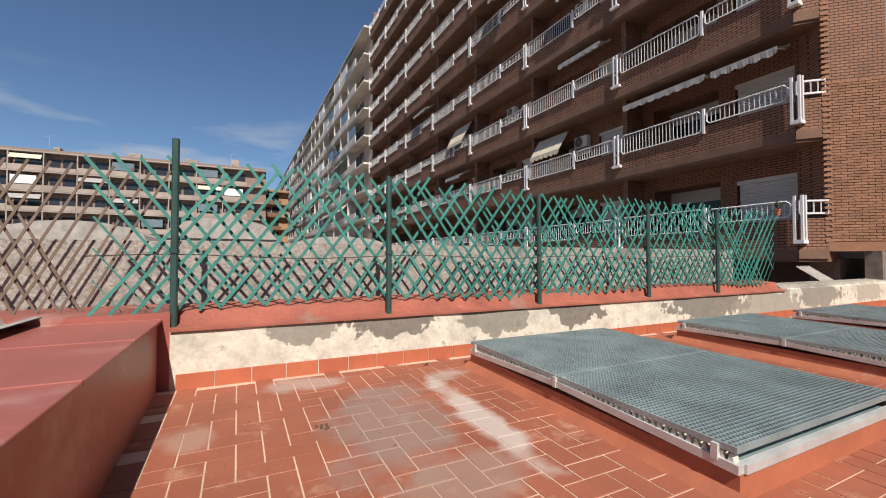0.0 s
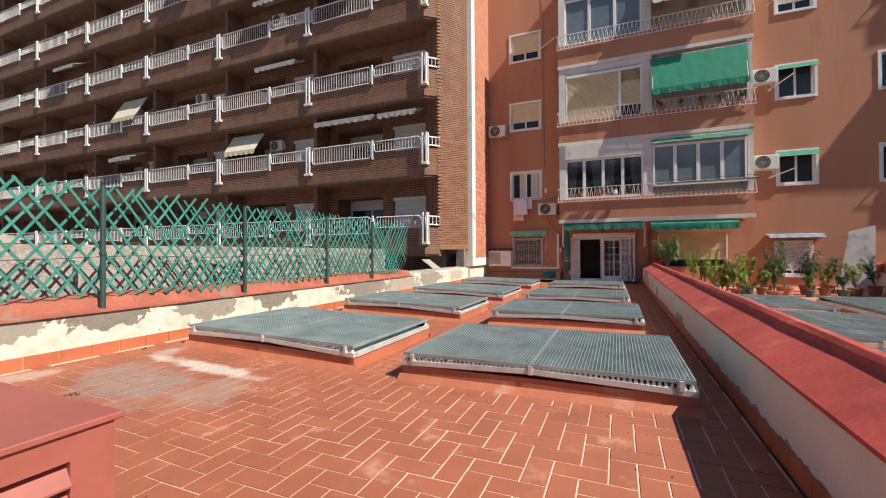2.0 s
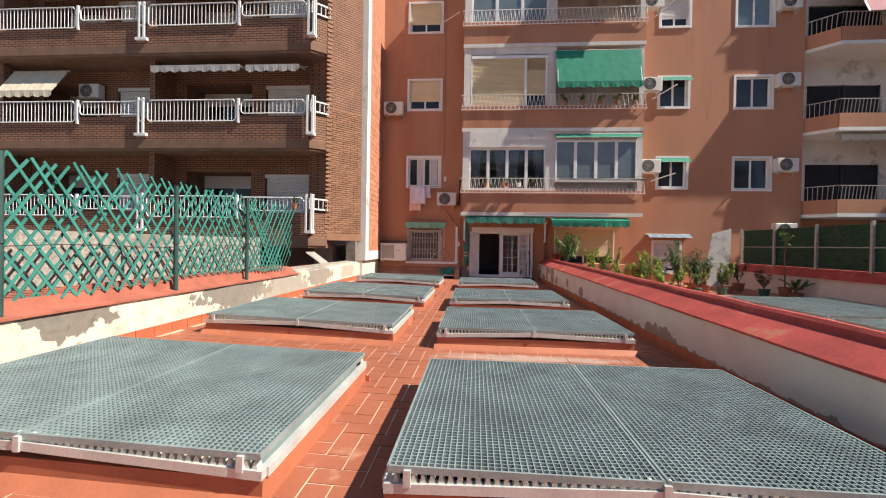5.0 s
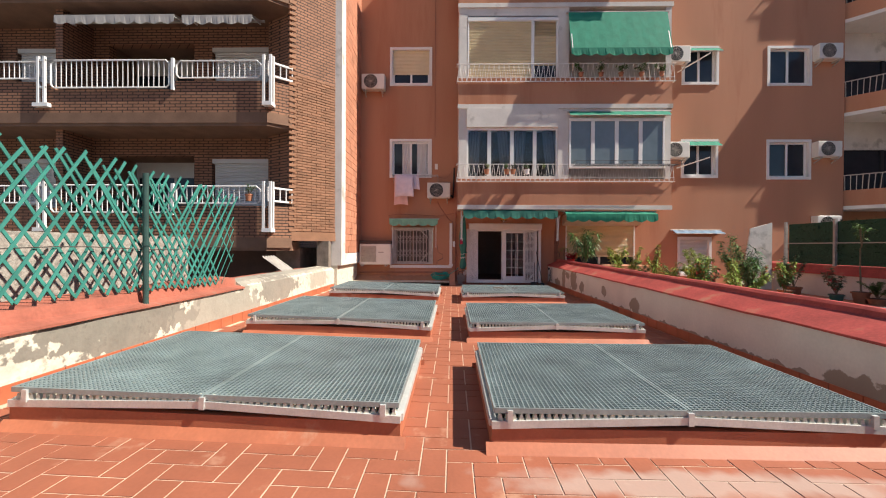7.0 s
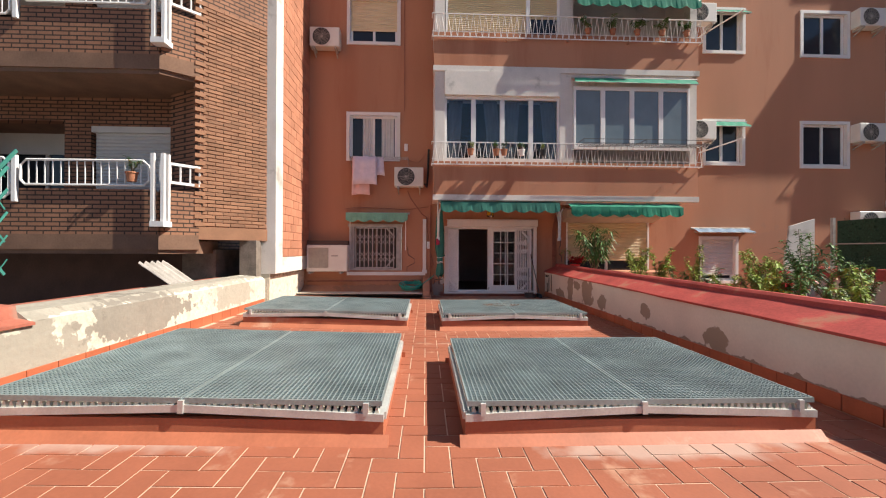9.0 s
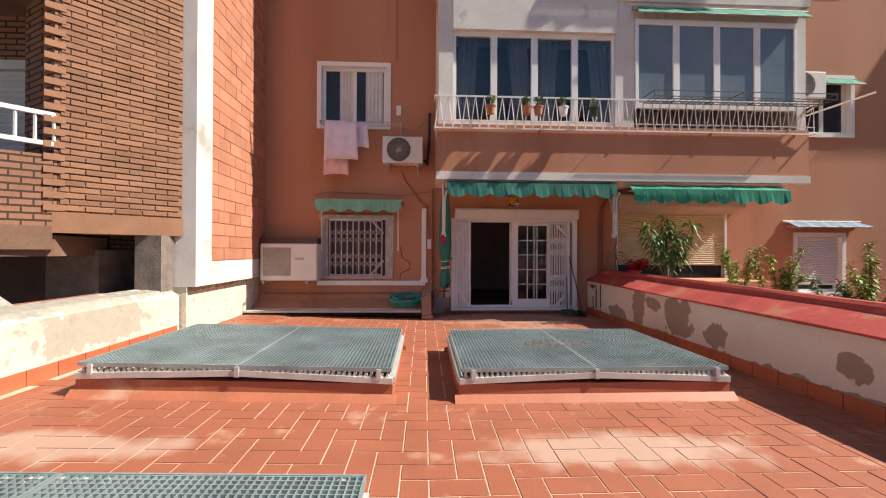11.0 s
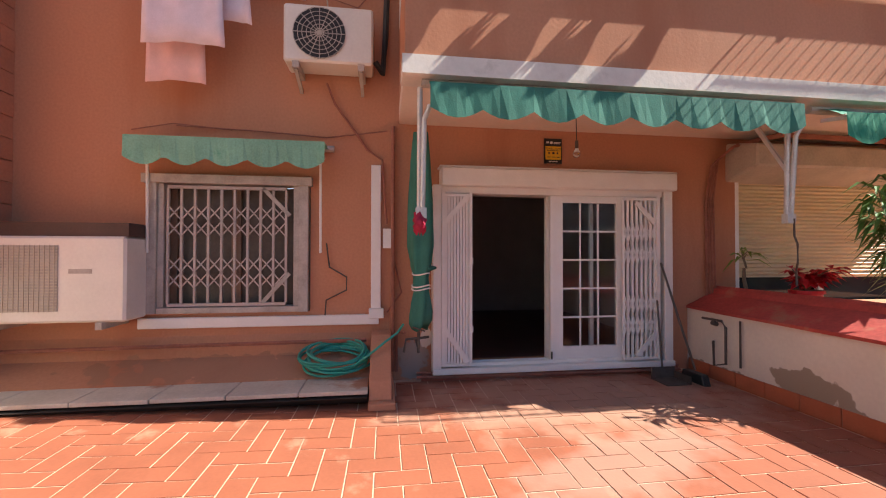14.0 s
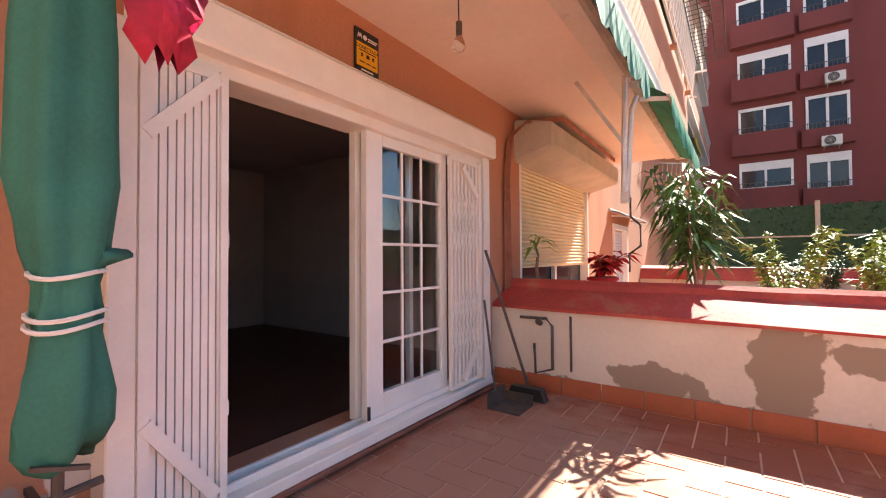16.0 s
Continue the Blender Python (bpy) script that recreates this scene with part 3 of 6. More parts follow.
for z in (1.35, 1.7):
    r.bar((14.07, 5.9, z), (14.5, 5.42, z - 0.02), 0.05, 0.05)
for i in range(5):
    f = i / 4
    r.box(14.07 + 0.43 * f - 0.012, 5.9 - 0.48 * f - 0.012, 1.33, 14.07 + 0.43 * f + 0.012, 5.9 - 0.48 * f + 0.012, 1.7)
r.make("railing", PVC, e0)
r = Build().box(13.92, 5.75, 0.5, 14.18, 6.0, 0.6)
for x, y in ((13.99, 5.98), (13.99, 5.8), (14.1, 5.78)):
    r.box(x - 0.03, y - 0.03, 0.6, x + 0.03, y + 0.03, 1.85)
r.make("bracket", PVC, e0)
for k in range(1, K):
    copy_thing(e0, pose(0, 0, 1.22 + BS * k))
# toothed brick edge of the pier
b = Build()
for i in range(190):
    z = 1.8 + i * 0.15
    d = (P1 - P0).normalized()
    p, q = P0 - d * 0.07, P0 + d * 0.12
    b.bar((p.x, p.y + 0.03, z), (q.x, q.y + 0.03, z), 0.09, 0.075)
struct(b.make("trim_toothed_edge", BROWNBRICK), "toothed brown brick edge")


def awning(m, w, drop, out, mt, label, valance=True, group=""):
    """A folding awning: local x along the wall, -y outwards, hanging below its roller."""
    e = thing("awning", m, label, "awning", group)
    b = Build()
    n = 14
    top = []
    for j in range(5):
        f = j / 4
        for i in range(n + 1):
            x = w * i / n
            top.append((x, -out * f, -drop * f + 0.012 * math.sin(i * 2.1 + j)))
    b.add(top, [(j * (n + 1) + i, j * (n + 1) + i + 1, (j + 1) * (n + 1) + i + 1, (j + 1) * (n + 1) + i) for j in range(4) for i in range(n)])
    b.make("canvas", mt, e, recalc=False)
    if valance:
        v = Build()
        m_ = 48
        sc = max(3, round(w / 0.38))
        pts = []
        for i in range(m_ + 1):
            x = w * i / m_
            pts += [(x, -out - 0.01, -drop + 0.02), (x, -out - 0.018 - 0.009 * math.sin(i * 0.8) - 0.004 * math.sin(i * 2.3), -drop - 0.17 - 0.07 * abs(math.sin(math.pi * sc * i / m_)))]
        v.add(pts, [(2 * i, 2 * i + 2, 2 * i + 3, 2 * i + 1) for i in range(m_)])
        v.make("valance", mt, e, recalc=False)
    Build().tube([(-0.05, 0.03, 0.0), (w + 0.05, 0.03, 0.0)], 0.035, 8).tube([(0, -out + 0.01, -drop - 0.005), (w, -out + 0.01, -drop - 0.005)], 0.012, 6).make("roller", OLDGREY, e)
    for x in (0.05, w - 0.05):
        Build().bar((x, 0, -0.1), (x, -out, -drop - 0.02), 0.03, 0.03).make("arm", ALU, e)
    return e


def air_unit(m, w=0.82, d=0.3, h=0.58, group="air conditioners", label="cream air-conditioning unit with a round fan grille"):
    """Local x along the wall, -y is its front, z up from its foot."""
    e = thing("air_conditioner", m, label, "air conditioner", group)
    Build().box(0, -d, 0.06, w, 0, h).make("body", ACWHITE, e, bevel=0.018)
    cx, cz, R = w * 0.4, 0.03 + h / 2, h * 0.4
    b = Build().tube([(cx, -d - 0.002, cz), (cx, -d - 0.006, cz)], R, 24)
    b.make("fan_opening", BLACK, e)
    g = Build()
    for k in range(1, 7):
        rr = R * k / 6
        g.tube([(cx + rr * math.cos(a * math.pi / 12), -d - 0.014, cz + rr * math.sin(a * math.pi / 12)) for a in range(25)], 0.004, 4)
    for a in range(8):
        t = math.pi * a / 8
        g.bar((cx - R * math.cos(t), -d - 0.012, cz - R * math.sin(t)), (cx + R * math.cos(t), -d - 0.012, cz + R * math.sin(t)), 0.006, 0.006)
    g.make("grille", OLDGREY, e)
    Build().box(0.08, -d, 0, 0.14, 0.04, 0.06).box(w - 0.14, -d, 0, w - 0.08, 0.04, 0.06).bar((0.11, -d + 0.02, 0), (0.11, 0.02, -0.12), 0.03, 0.03).bar((w - 0.11, -d + 0.02, 0), (w - 0.11, 0.02, -0.12), 0.03, 0.03).make("bracket", OLDGREY, e)
    return e


def on_bay(i, k, x, y, z):
    return bay_pose(i, k) @ pose(x, y, z)


ac0 = air_unit(pose(WX - 0.02, 1.86, 3.03, 0, 0, -90), 0.82, 0.3, 0.6)
# local -y must face -x: turned by -90 degrees
for i, k, x in ((1, 0, 5.15), (1, 1, 2.45), (1, 3, 2.6), (2, 1, 5.1), (2, 2, 2.7), (3, 2, 2.6), (3, 3, 4.6), (0, 3, 3.0)):
    copy_thing(ac0, on_bay(i, k, x, 1.3, 2.2 if k else 1.9))
for i, k, x, w, mt, dr, ot in ((0, 1, 0.25, 3.3, GREYAWN, 0.15, 0.6), (0, 1, 3.75, 1.9, GREYAWN, 0.18, 0.6), (0, 3, 0.4, 3.0, BEIGEAWN, 0.35, 0.9), (1, 1, 0.3, 2.2, BEIGEAWN, 0.95, 0.6), (1, 3, 2.7, 2.2, GREYAWN, 0.4, 0.9),
                          (2, 4, 2.8, 2.3, GREYAWN, 0.5, 1.0), (3, 2, 2.7, 2.3, BEIGEAWN, 1.3, 0.7), (3, 1, 2.6, 2.2, GREYAWN, 0.4, 0.8), (2, 5, 3, 2.4, CANVAS, 1.1, 0.4), (1, 5, 3, 2.4, CANVASD, 1.0, 0.4), (4, 3, 2.6, 2.4, GREYAWN, 0.5, 0.9), (1, 2, 2.5, 2.6, GREYAWN, 0.2, 0.6)):
    awning(on_bay(i, k, x, 0.55, 3.1), w, dr, ot, mt, "sun-bleached canvas awning under a brick balcony", True, "awnings of the brick house")


# ---- far apartment blocks ----
def far_block(m, L, n, storey, bay, deep, label, wall, band):
    """A slab block: local x along its front, -y outwards; balconies, recesses, windows and roof stacks."""
    rnd = random.Random(int(L * 7))
    e = thing("apartment_block", m, label, "building", "far blocks")
    Build().box(0, 0, 0, L, deep, n * storey + 0.6).make("wall", wall, e)
    s, p, d, g, a = Build(), Build(), Build(), Build(), Build()
    for k in range(n):
        z = k * storey
        s.box(0, -1.2, z + storey - 0.22, L, 0, z + storey)
        for i in range(int(L / bay)):
            x = i * bay
            d.box(x + 0.5, -0.06, z + 0.9, x + bay * 0.42, 0.01, z + 2.3)
            d.box(x + bay * 0.5, -0.06, z + 0.2, x + bay * 0.9, 0.01, z + 2.4)
            p.box(x + 0.1, -1.24, z, x + bay - 0.1, -1.14, z + (0.95 if (i * 7 + k) % 3 else 0.7))
            s.box(x - 0.09, -1.15, z, x + 0.09, 0, z + storey)
            if rnd.random() < 0.3:
                g.box(x + 0.3, -1.1, z + 1.1, x + bay * 0.8, -1.02, z + 2.5, rnd.choice((0, 0, 1)))
            if rnd.random() < 0.15:
                a.add([(x + 0.2, -1.1, z + 2.7), (x + bay - 0.2, -1.1, z + 2.7), (x + bay - 0.2, -1.7, z + 1.9), (x + 0.2, -1.7, z + 1.9)], [(0, 1, 2, 3)], rnd.choice((0, 1, 2)))
    s.make("slab", band, e)
    p.make("parapet", band, e)
    d.make("window", GLASSD, e)
    g.make("glazing", [GLASSB, PVC], e)
    a.make("awning", [BEIGEAWN, CANVAS, GREYAWN], e, recalc=False)
    t = Build()
    for i in range(int(L / 9)):
        x = 4 + i * 9 + rnd.uniform(-2, 2)
        t.box(x, 2, n * storey, x + rnd.uniform(0.8, 2.5), 3.5, n * storey + rnd.uniform(1.2, 2.4))
        t.bar((x, 0.3, n * storey), (x, 0.3, n * storey + 3), 0.06, 0.06).bar((x - 0.7, 0.3, n * storey + 2.9), (x + 0.7, 0.3, n * storey + 3.1), 0.05, 0.05)
    t.make("roof_stack", band, e)
    return e


FARBAND = mat("far_cream_band", (0.58, 0.52, 0.45), 0.9, 0.2, 0.5)
far_block(pose(14.6, 250, -0.3, 0, 0, -90), 201.5, 9, 3.35, 4.6, 12, "cream apartment block with rows of balconies", mat("far_cream", (0.4, 0.32, 0.25), 0.9), FARBAND)
far_block(pose(-60, 92, -0.3), 65, 6, 3.3, 4.4, 12, "long apartment block with white balcony bands", mat("far_brown", (0.26, 0.18, 0.14), 0.9), mat("far_beige_band", (0.36, 0.29, 0.24), 0.9, 0.3, 0.4))
far_block(pose(-18, 105, -0.3, 0, 0, 12), 30, 6, 3.1, 4.0, 10, "ochre apartment block in the distance", mat("far_ochre", (0.4, 0.22, 0.12), 0.9), CONC)
# Unseen block, added behind the start for window reflections; pale to save light.
far_block(pose(-60, -60, -0.3, 0, 0, 90), 100, 6, 3.3, 4.6, 10, "unseen pale apartment block added to close the courtyard", mat("far_pale", (0.42, 0.33, 0.27), 0.9), OFFWHITE)
# low sheds in the courtyard
for x0, x1, y0, y1, h, r in ((-8, -3.2, 20, 32, 2.3, 0.8), (-3, 1.8, 22, 34, 2.6, 1.0), (2.4, 8, 23, 33, 2.2, 0.7), (-20, -9, 24, 36, 2.2, 0.6)):
    e = thing("workshop_shed", pose((x0 + x1) / 2, y0, -0.3), "low cement shed with a shallow rounded roof", "shed", "courtyard sheds")
    w = (x1 - x0) / 2
    Build().box(-w, 0, 0, w, y1 - y0, h).make("wall", CEMENT, e)
    Build().prism([(-w, h)] + [(w * math.cos(math.pi * (1 - j / 8)), h + r * math.sin(math.pi * j / 8)) for j in range(1, 8)] + [(w, h)], "y", -0.1, y1 - y0).make("roof", CEMENT, e)

# ---- skylights ----
def skylight(m, L, W):
    """A walk-over rooflight: local x 0..L along the terrace, y 0..W across, z up from the floor."""
    e = thing("skylight", m, "rooflight with grey steel grating over an orange painted curb", "skylight", "rooflights in rows")
    b = Build()
    for x0, y0, x1, y1 in ((0, 0, L, 0.1), (0, W - 0.1, L, W), (0, 0.1, 0.1, W - 0.1), (L - 0.1, 0.1, L, W - 0.1)):
        b.box(x0, y0, -0.01, x1, y1, 0.15)
    # splayed foot
    b.prism([(-0.07, -0.004), (0, -0.004), (0, 0.06)], "y", -0.04, W + 0.04)
    b.prism([(L + 0.07, -0.004), (L, -0.004), (L, 0.06)], "y", -0.04, W + 0.04)
    b.make("curb", CURB, e)
    f = Build()
    h = W / 2
    for x in (-0.015, L - 0.035):
        for ya, yb, za, zb in ((0, h, 0.15, 0.195), (h, W, 0.195, 0.15)):
            f.add([(x, ya, za), (x + 0.05, ya, za), (x + 0.05, ya, za + 0.05), (x, ya, za + 0.05), (x, yb, zb), (x + 0.05, yb, zb), (x + 0.05, yb, zb + 0.05), (x, yb, zb + 0.05)],
                  [(0, 1, 2, 3), (4, 7, 6, 5), (0, 4, 5, 1), (1, 5, 6, 2), (2, 6, 7, 3), (3, 7, 4, 0)])
    f.box(0.035, -0.015, 0.15, L - 0.035, 0.035, 0.2).box(0.035, W - 0.035, 0.15, L - 0.035, W + 0.015, 0.2)
    f.make("frame", ALU, e)
    g = Build()
    g.quad((0.03, 0.03, 0.17), (L - 0.03, 0.03, 0.17), (L - 0.03, h, 0.215), (0.03, h, 0.215))
    g.quad((0.03, h, 0.215), (L - 0.03, h, 0.215), (L - 0.03, W - 0.03, 0.17), (0.03, W - 0.03, 0.17))
    g.make("pane", SKYGLASS, e, recalc=False)
    t = Build()
    nt = int(W / 0.047)
    for i in range(nt):
        y = 0.03 + i * (W - 0.06) / nt
        z = 0.2 + 0.04 * (1 - abs(y - h) / h)
        for x in (0.0, L - 0.05):
            t.prism([(y, z), (y + 0.012, z + 0.04), (y + 0.024, z + 0.04), (y + 0.034, z)], "x", x, x + 0.05)
    t.make("ribbed_edge", RIB, e)
    q = Build()
    for y in (0.12, h, W - 0.12):
        for x in (-0.02, L - 0.02):
            q.box(x - 0.004, y - 0.018, 0.19, x + 0.039, y + 0.018, 0.275)
    q.make("bracket", ALU, e)
    # Near-black strips paint the shade seen between the ribs.
    Build().box(0.045, 0.05, 0.16, 0.06, W - 0.05, 0.25).box(L - 0.06, 0.05, 0.16, L - 0.045, W - 0.05, 0.25).make("rib_shade", DARK, e)
    gr = Build()
    zt = 0.285
    nx, ny = int(L / 0.034), int((W / 2) / 0.034)
    for a, c in ((0.02, h - 0.012), (h + 0.012, W - 0.02)):
        for i in range(nx + 1):
            x = 0.01 + i * (L - 0.02) / nx
            gr.box(x - 0.0028, a, zt - 0.028, x + 0.0028, c, zt)
        for i in range(ny + 1):
            y = a + i * (c - a) / ny
            gr.box(0.01, y - 0.003, zt - 0.018, L - 0.01, y + 0.003, zt + 0.001)
        for y in (a, c):
            gr.box(-0.005, y - 0.006, zt - 0.032, L + 0.005, y + 0.006, zt + 0.003)
        for x in (0.0, L):
            gr.box(x - 0.006, a, zt - 0.032, x + 0.006, c, zt + 0.003)
    tagged(gr.make("grating", GALV, e, recalc=False), "grey galvanised steel grating", kind="stuff")
    return e


# front edge, length, near side and width of each rooflight of the two rows
ROW_SOUTH = [(2.33, 1.97, -2.13, 2.75), (5.86, 1.87, -1.92, 2.6), (9.0, 2.0, -1.78, 2.48), (12.95, 1.77, -1.72, 2.42)]
ROW_NORTH = [(2.35, 2.03, 1.27, 2.78), (5.9, 1.9, 1.3, 2.72), (9.0, 2.25, 1.26, 2.66), (12.95, 1.82, 1.28, 2.62)]
NEXT_DOOR = [(2.32, 2.08, -6.55, 3.0), (4.95, 2.65, -5.36, 1.85), (8.3, 2.4, -5.35, 1.85), (4.75, 2.9, -8.7, 2.9), (8.0, 2.85, -8.3, 2.45), (1.75, 2.4, -9.6, 2.8)]
ROWX = [(r[0], r[1]) for r in ROW_SOUTH]
for x, L, y, W in ROW_SOUTH + NEXT_DOOR:
    skylight(pose(x, y, 0), L, W)
for x, L, y, W in ROW_NORTH:
    skylight(pose(x, y, rise(y), math.degrees(math.atan(FALL))), L, W)

# skirting along both walls
sk = Build().box(0, 0, 0, 0.31, 0.014, 0.15).mesh("tile", SKIRT, bevel=0.003)
for i in range(50):
    o = new("tile", sk)
    o.parent = bpy.data.objects["wall_north"]
    o.location = (-0.5 + i * 0.318, 4.485, rise(4.485) - 0.01)
for i in range(60):
    o = new("tile", sk)
    o.parent = bpy.data.objects["wall_south"]
    o.location = (-1 + i * 0.318, -2.498, -0.02)


# ---- lattice fence ----
def fence():
    e = thing("lattice_fence", pose(0, 4.62, 0), "green expanding lattice fence on dark posts", "fence")
    zb, H, lean = 0.80, 1.42, 1.06
    sl = Build().bar((0, 0, 0), (lean, 0, H), 0.030, 0.010, up=(0, 1, 0)).mesh("slat", LATTICE)
    sr = Build().bar((0, 0.014, 0), (-lean, 0.014, H), 0.030, 0.010, up=(0, 1, 0)).mesh("slat", LATTICE)
    rnd = random.Random(5)
    x = -1.9
    while x < 9.75:
        step = 0.2 + 0.03 * math.sin(x * 1.3) - 0.004 * max(0, x)
        for me, off in ((sl, 0.0), (sr, 0.0)):
            o = new("slat", me)
            o.parent = e
            sag = 0.05 * math.sin(x * 1.05 + 0.6)
            if off == 0 and me is sl and (x < -1.0 or x + lean > 10.0):
                if x < -1.0:
                    o.location = (x + lean * 0.0, rnd.uniform(-0.01, 0.01), zb + sag)
                    if x < -1.25:
                        bpy.data.objects.remove(o)
                        continue
                else:
                    o.scale = (max(0.15, (9.95 - x) / lean),) * 3
                    o.location = (x, 0, zb + sag)
                    continue
            if me is sr and x - lean < -1.3:
                bpy.data.objects.remove(o)
                continue
            o.location = (x, rnd.uniform(-0.01, 0.01) + 0.03 * math.sin(x * 2), zb + sag + rnd.uniform(-0.02, 0.02))
            o.rotation_euler = (rnd.uniform(-0.03, 0.03), rnd.uniform(-0.03, 0.03), rnd.uniform(-0.02, 0.02))
        x += step
    for i in range(4):
        o = new("slat", sr)
        o.parent = e
        f = 0.2 + 0.2 * i
        o.scale = (f, 1, f)
        o.location = (-1.15 + lean * f, 0.01, zb + 0.02)
        o = new("slat", sr)
        o.parent = e
        o.scale = (f, 1, f)
        o.location = (9.95, 0.01, zb + (1 - f) * H)
    for x, top in ((-0.53, 2.42), (1.56, 2.25), (3.75, 2.2), (6.0, 2.2), (7.88, 2.2)):
        Build().tube([(x, -0.07, 0.62), (x, -0.07, top)], 0.032, 10).tube([(x, -0.07, 1.35), (x, -0.07, 1.39)], 0.042, 10).make("post", POST, e)
    Build().tube([(-1.2 + i * 0.4, -0.02, 1.32 + 0.02 * math.sin(i)) for i in range(28)], 0.005, 4).make("wire", RUST, e)


fence()
e = thing("bare_lattice", pose(0, 5.0, 0), "old bare brown lattice fence", "fence")
sl = Build().bar((0, 0, 0), (0.7, 0, 1.4), 0.022, 0.01, up=(0, 1, 0)).mesh("slat", LATBROWN)
sr = Build().bar((0, 0.02, 0), (-0.7, 0.02, 1.4), 0.022, 0.01, up=(0, 1, 0)).mesh("slat", LATBROWN)
for i in range(26):
    for me in (sl, sr):
        o = new("slat", me)
        o.parent = e
        o.location = (-5.2 + i * 0.155, 0, 0.8)
struct(Build().box(-8, 4.5, -0.3, -0.55, 5.5, 0.8).make("ledge_west", SHEET), "red roof ledge beyond the parapet")

# ---- red metal housing at the start ----
e = thing("machine_housing", pose(0, 0, 0), "dark red sheet-metal housing with a louvred end", "housing")
b = Build().box(-3.2, 0.33, -0.3, -0.64, 4.45, 0.72)
for x0, y0, z0, x1, y1, z1 in ((-3.2, 0.27, -0.3, -1.62, 0.33, 0.72), (-0.78, 0.27, -0.3, -0.64, 0.33, 0.72), (-1.62, 0.27, 0.62, -0.78, 0.33, 0.72), (-1.62, 0.27, -0.3, -0.78, 0.33, 0.06)):
    b.box(x0, y0, z0, x1, y1, z1)
b.make("body", SHEET, e)
# Dark sheet paints the unlit inside behind the louvres.
Build().box(-1.62, 0.318, 0.06, -0.78, 0.327, 0.62).make("vent_shade", DARK, e)
b = Build()
for i in range(4):
    y0 = 0.255 + i * 1.06
    b.box(-3.3, y0, 0.72, -0.61, y0 + 1.045, 0.745).box(-3.3, y0 + 1.045, 0.72, -0.61, y0 + 1.06, 0.752)
b.make("lid", SHEET, e, bevel=0.004)
b = Build()
for i in range(6):
    z = 0.08 + i * 0.09
    b.prism([(0.31, z + 0.075), (0.26, z), (0.26, z + 0.008), (0.31, z + 0.083)], "x", -1.62, -0.78)
b.make("louvre", SHEET, e)
e = thing("corrugated_sheet", pose(-2.0, 3.4, 0.76, 0, 8, 0), "weathered corrugated fibre-cement sheet lying on the housing", "roof sheet")
b = Build()
n = 40
for i in range(n):
    xa, xb = i * 0.04 - 1.0, (i + 1) * 0.04 - 1.0
    za, zb_ = 0.03 * math.sin(i * 1.0) + 0.05, 0.03 * math.sin((i + 1) * 1.0) + 0.05
    b.add([(xa, 0, za), (xb, 0, zb_), (xb, 1.2, zb_), (xa, 1.2, za), (xa, 0, za + 0.008), (xb, 0, zb_ + 0.008), (xb, 1.2, zb_ + 0.008), (xa, 1.2, za + 0.008)], [(0, 1, 2, 3), (4, 7, 6, 5), (0, 4, 5, 1), (3, 2, 6, 7)])
b.make("sheet", CEMENT, e)
bpy.data.objects["corrugated_sheet"].matrix_world = pose(-2.05, 3.35, 0.735, 0, 0, 0)


# ---- windows of the orange house ----
def window(m, w, h, label, fill, leaves=2, glass=None, top_shut=0.0, group="house windows"):
    """Local x along the wall, -y outwards, z up from the sill; origin at the lower left corner seen from outside."""
    e = thing("window", m, label, "window", group)
    f = Build()
    t = 0.09
    f.box(-t, -0.03, -t, 0, 0.08, h + t).box(w, -0.03, -t, w + t, 0.08, h + t).box(0, -0.03, h, w, 0.08, h + t).box(0, -0.05, -t, w, 0.1, 0)
    f.make("surround", WHITE, e)
    f = Build()
    f.box(0, 0.09, 0, w, 0.14, 0.06).box(0, 0.09, h - 0.06, w, 0.14, h)
    for i in range(leaves + 1):
        x = min(max(i * w / leaves - 0.035, 0), w - 0.07)
        f.box(x, 0.085, 0.06, x + 0.07, 0.15, h - 0.06)
    f.make("frame", PVC, e)
    Build().box(0.02, 0.12, 0.02, w - 0.02, 0.128, h - 0.02).make("pane", glass or GLASSD, e)
    if top_shut:
        s = Build()
        k = int(h * top_shut / 0.05)
        for i in range(k):
            z = h - 0.05 * (i + 1)
            s.prism([(0.08, z), (0.065, z + 0.02), (0.08, z + 0.048)], "x", 0.02, w - 0.02)
        s.box(0.02, 0.08, h - 0.05 * k - 0.02, w - 0.02, 0.085, h)
        s.make("shutter", fill, e)
    return e


def at_wall(y_left, z, x=WX):
    return pose(x, y_left, z, 0, 0, -90)


for k in range(3):
    z = S * k
    window(at_wall(3.16, 3.94 + z), 1.35, 1.22, "white framed window with pale curtains" if k == 0 else "white framed window with a half lowered shutter", CREAM, 2, GLASSD, 0 if k == 0 else 0.72)
    window(at_wall(-7.29, 3.94 + z), 1.12, 1.2, "white framed window under a green blind", GREYSHUT, 2, GLASSD, 0.75 if k == 2 else 0)
    window(at_wall(-10.29, 3.89 + z), 1.37, 1.24, "white framed window with dark glass", GREYSHUT, 2, GLASSB if k == 2 else GLASSD)
window(at_wall(-7.19, 0.44), 1.02, 1.22, "small window with a lowered grey shutter", GREYSHUT, 2, GLASSD, 0.9)
for k in range(2):
    awning(at_wall(-7.2, 5.15 + S * k, WX - 0.03), 1.3, 0.2, 0.25, CANVAS, "small green awning over a white window", False, "small awnings")
awning(at_wall(-6.9, 1.98, WX - 0.03), 1.7, 0.12, 0.3, mat("blue_grey_canvas", (0.14, 0.2, 0.28), 0.8, 0.3, 6), "ragged blue-grey awning over a small window", False, "small awnings")
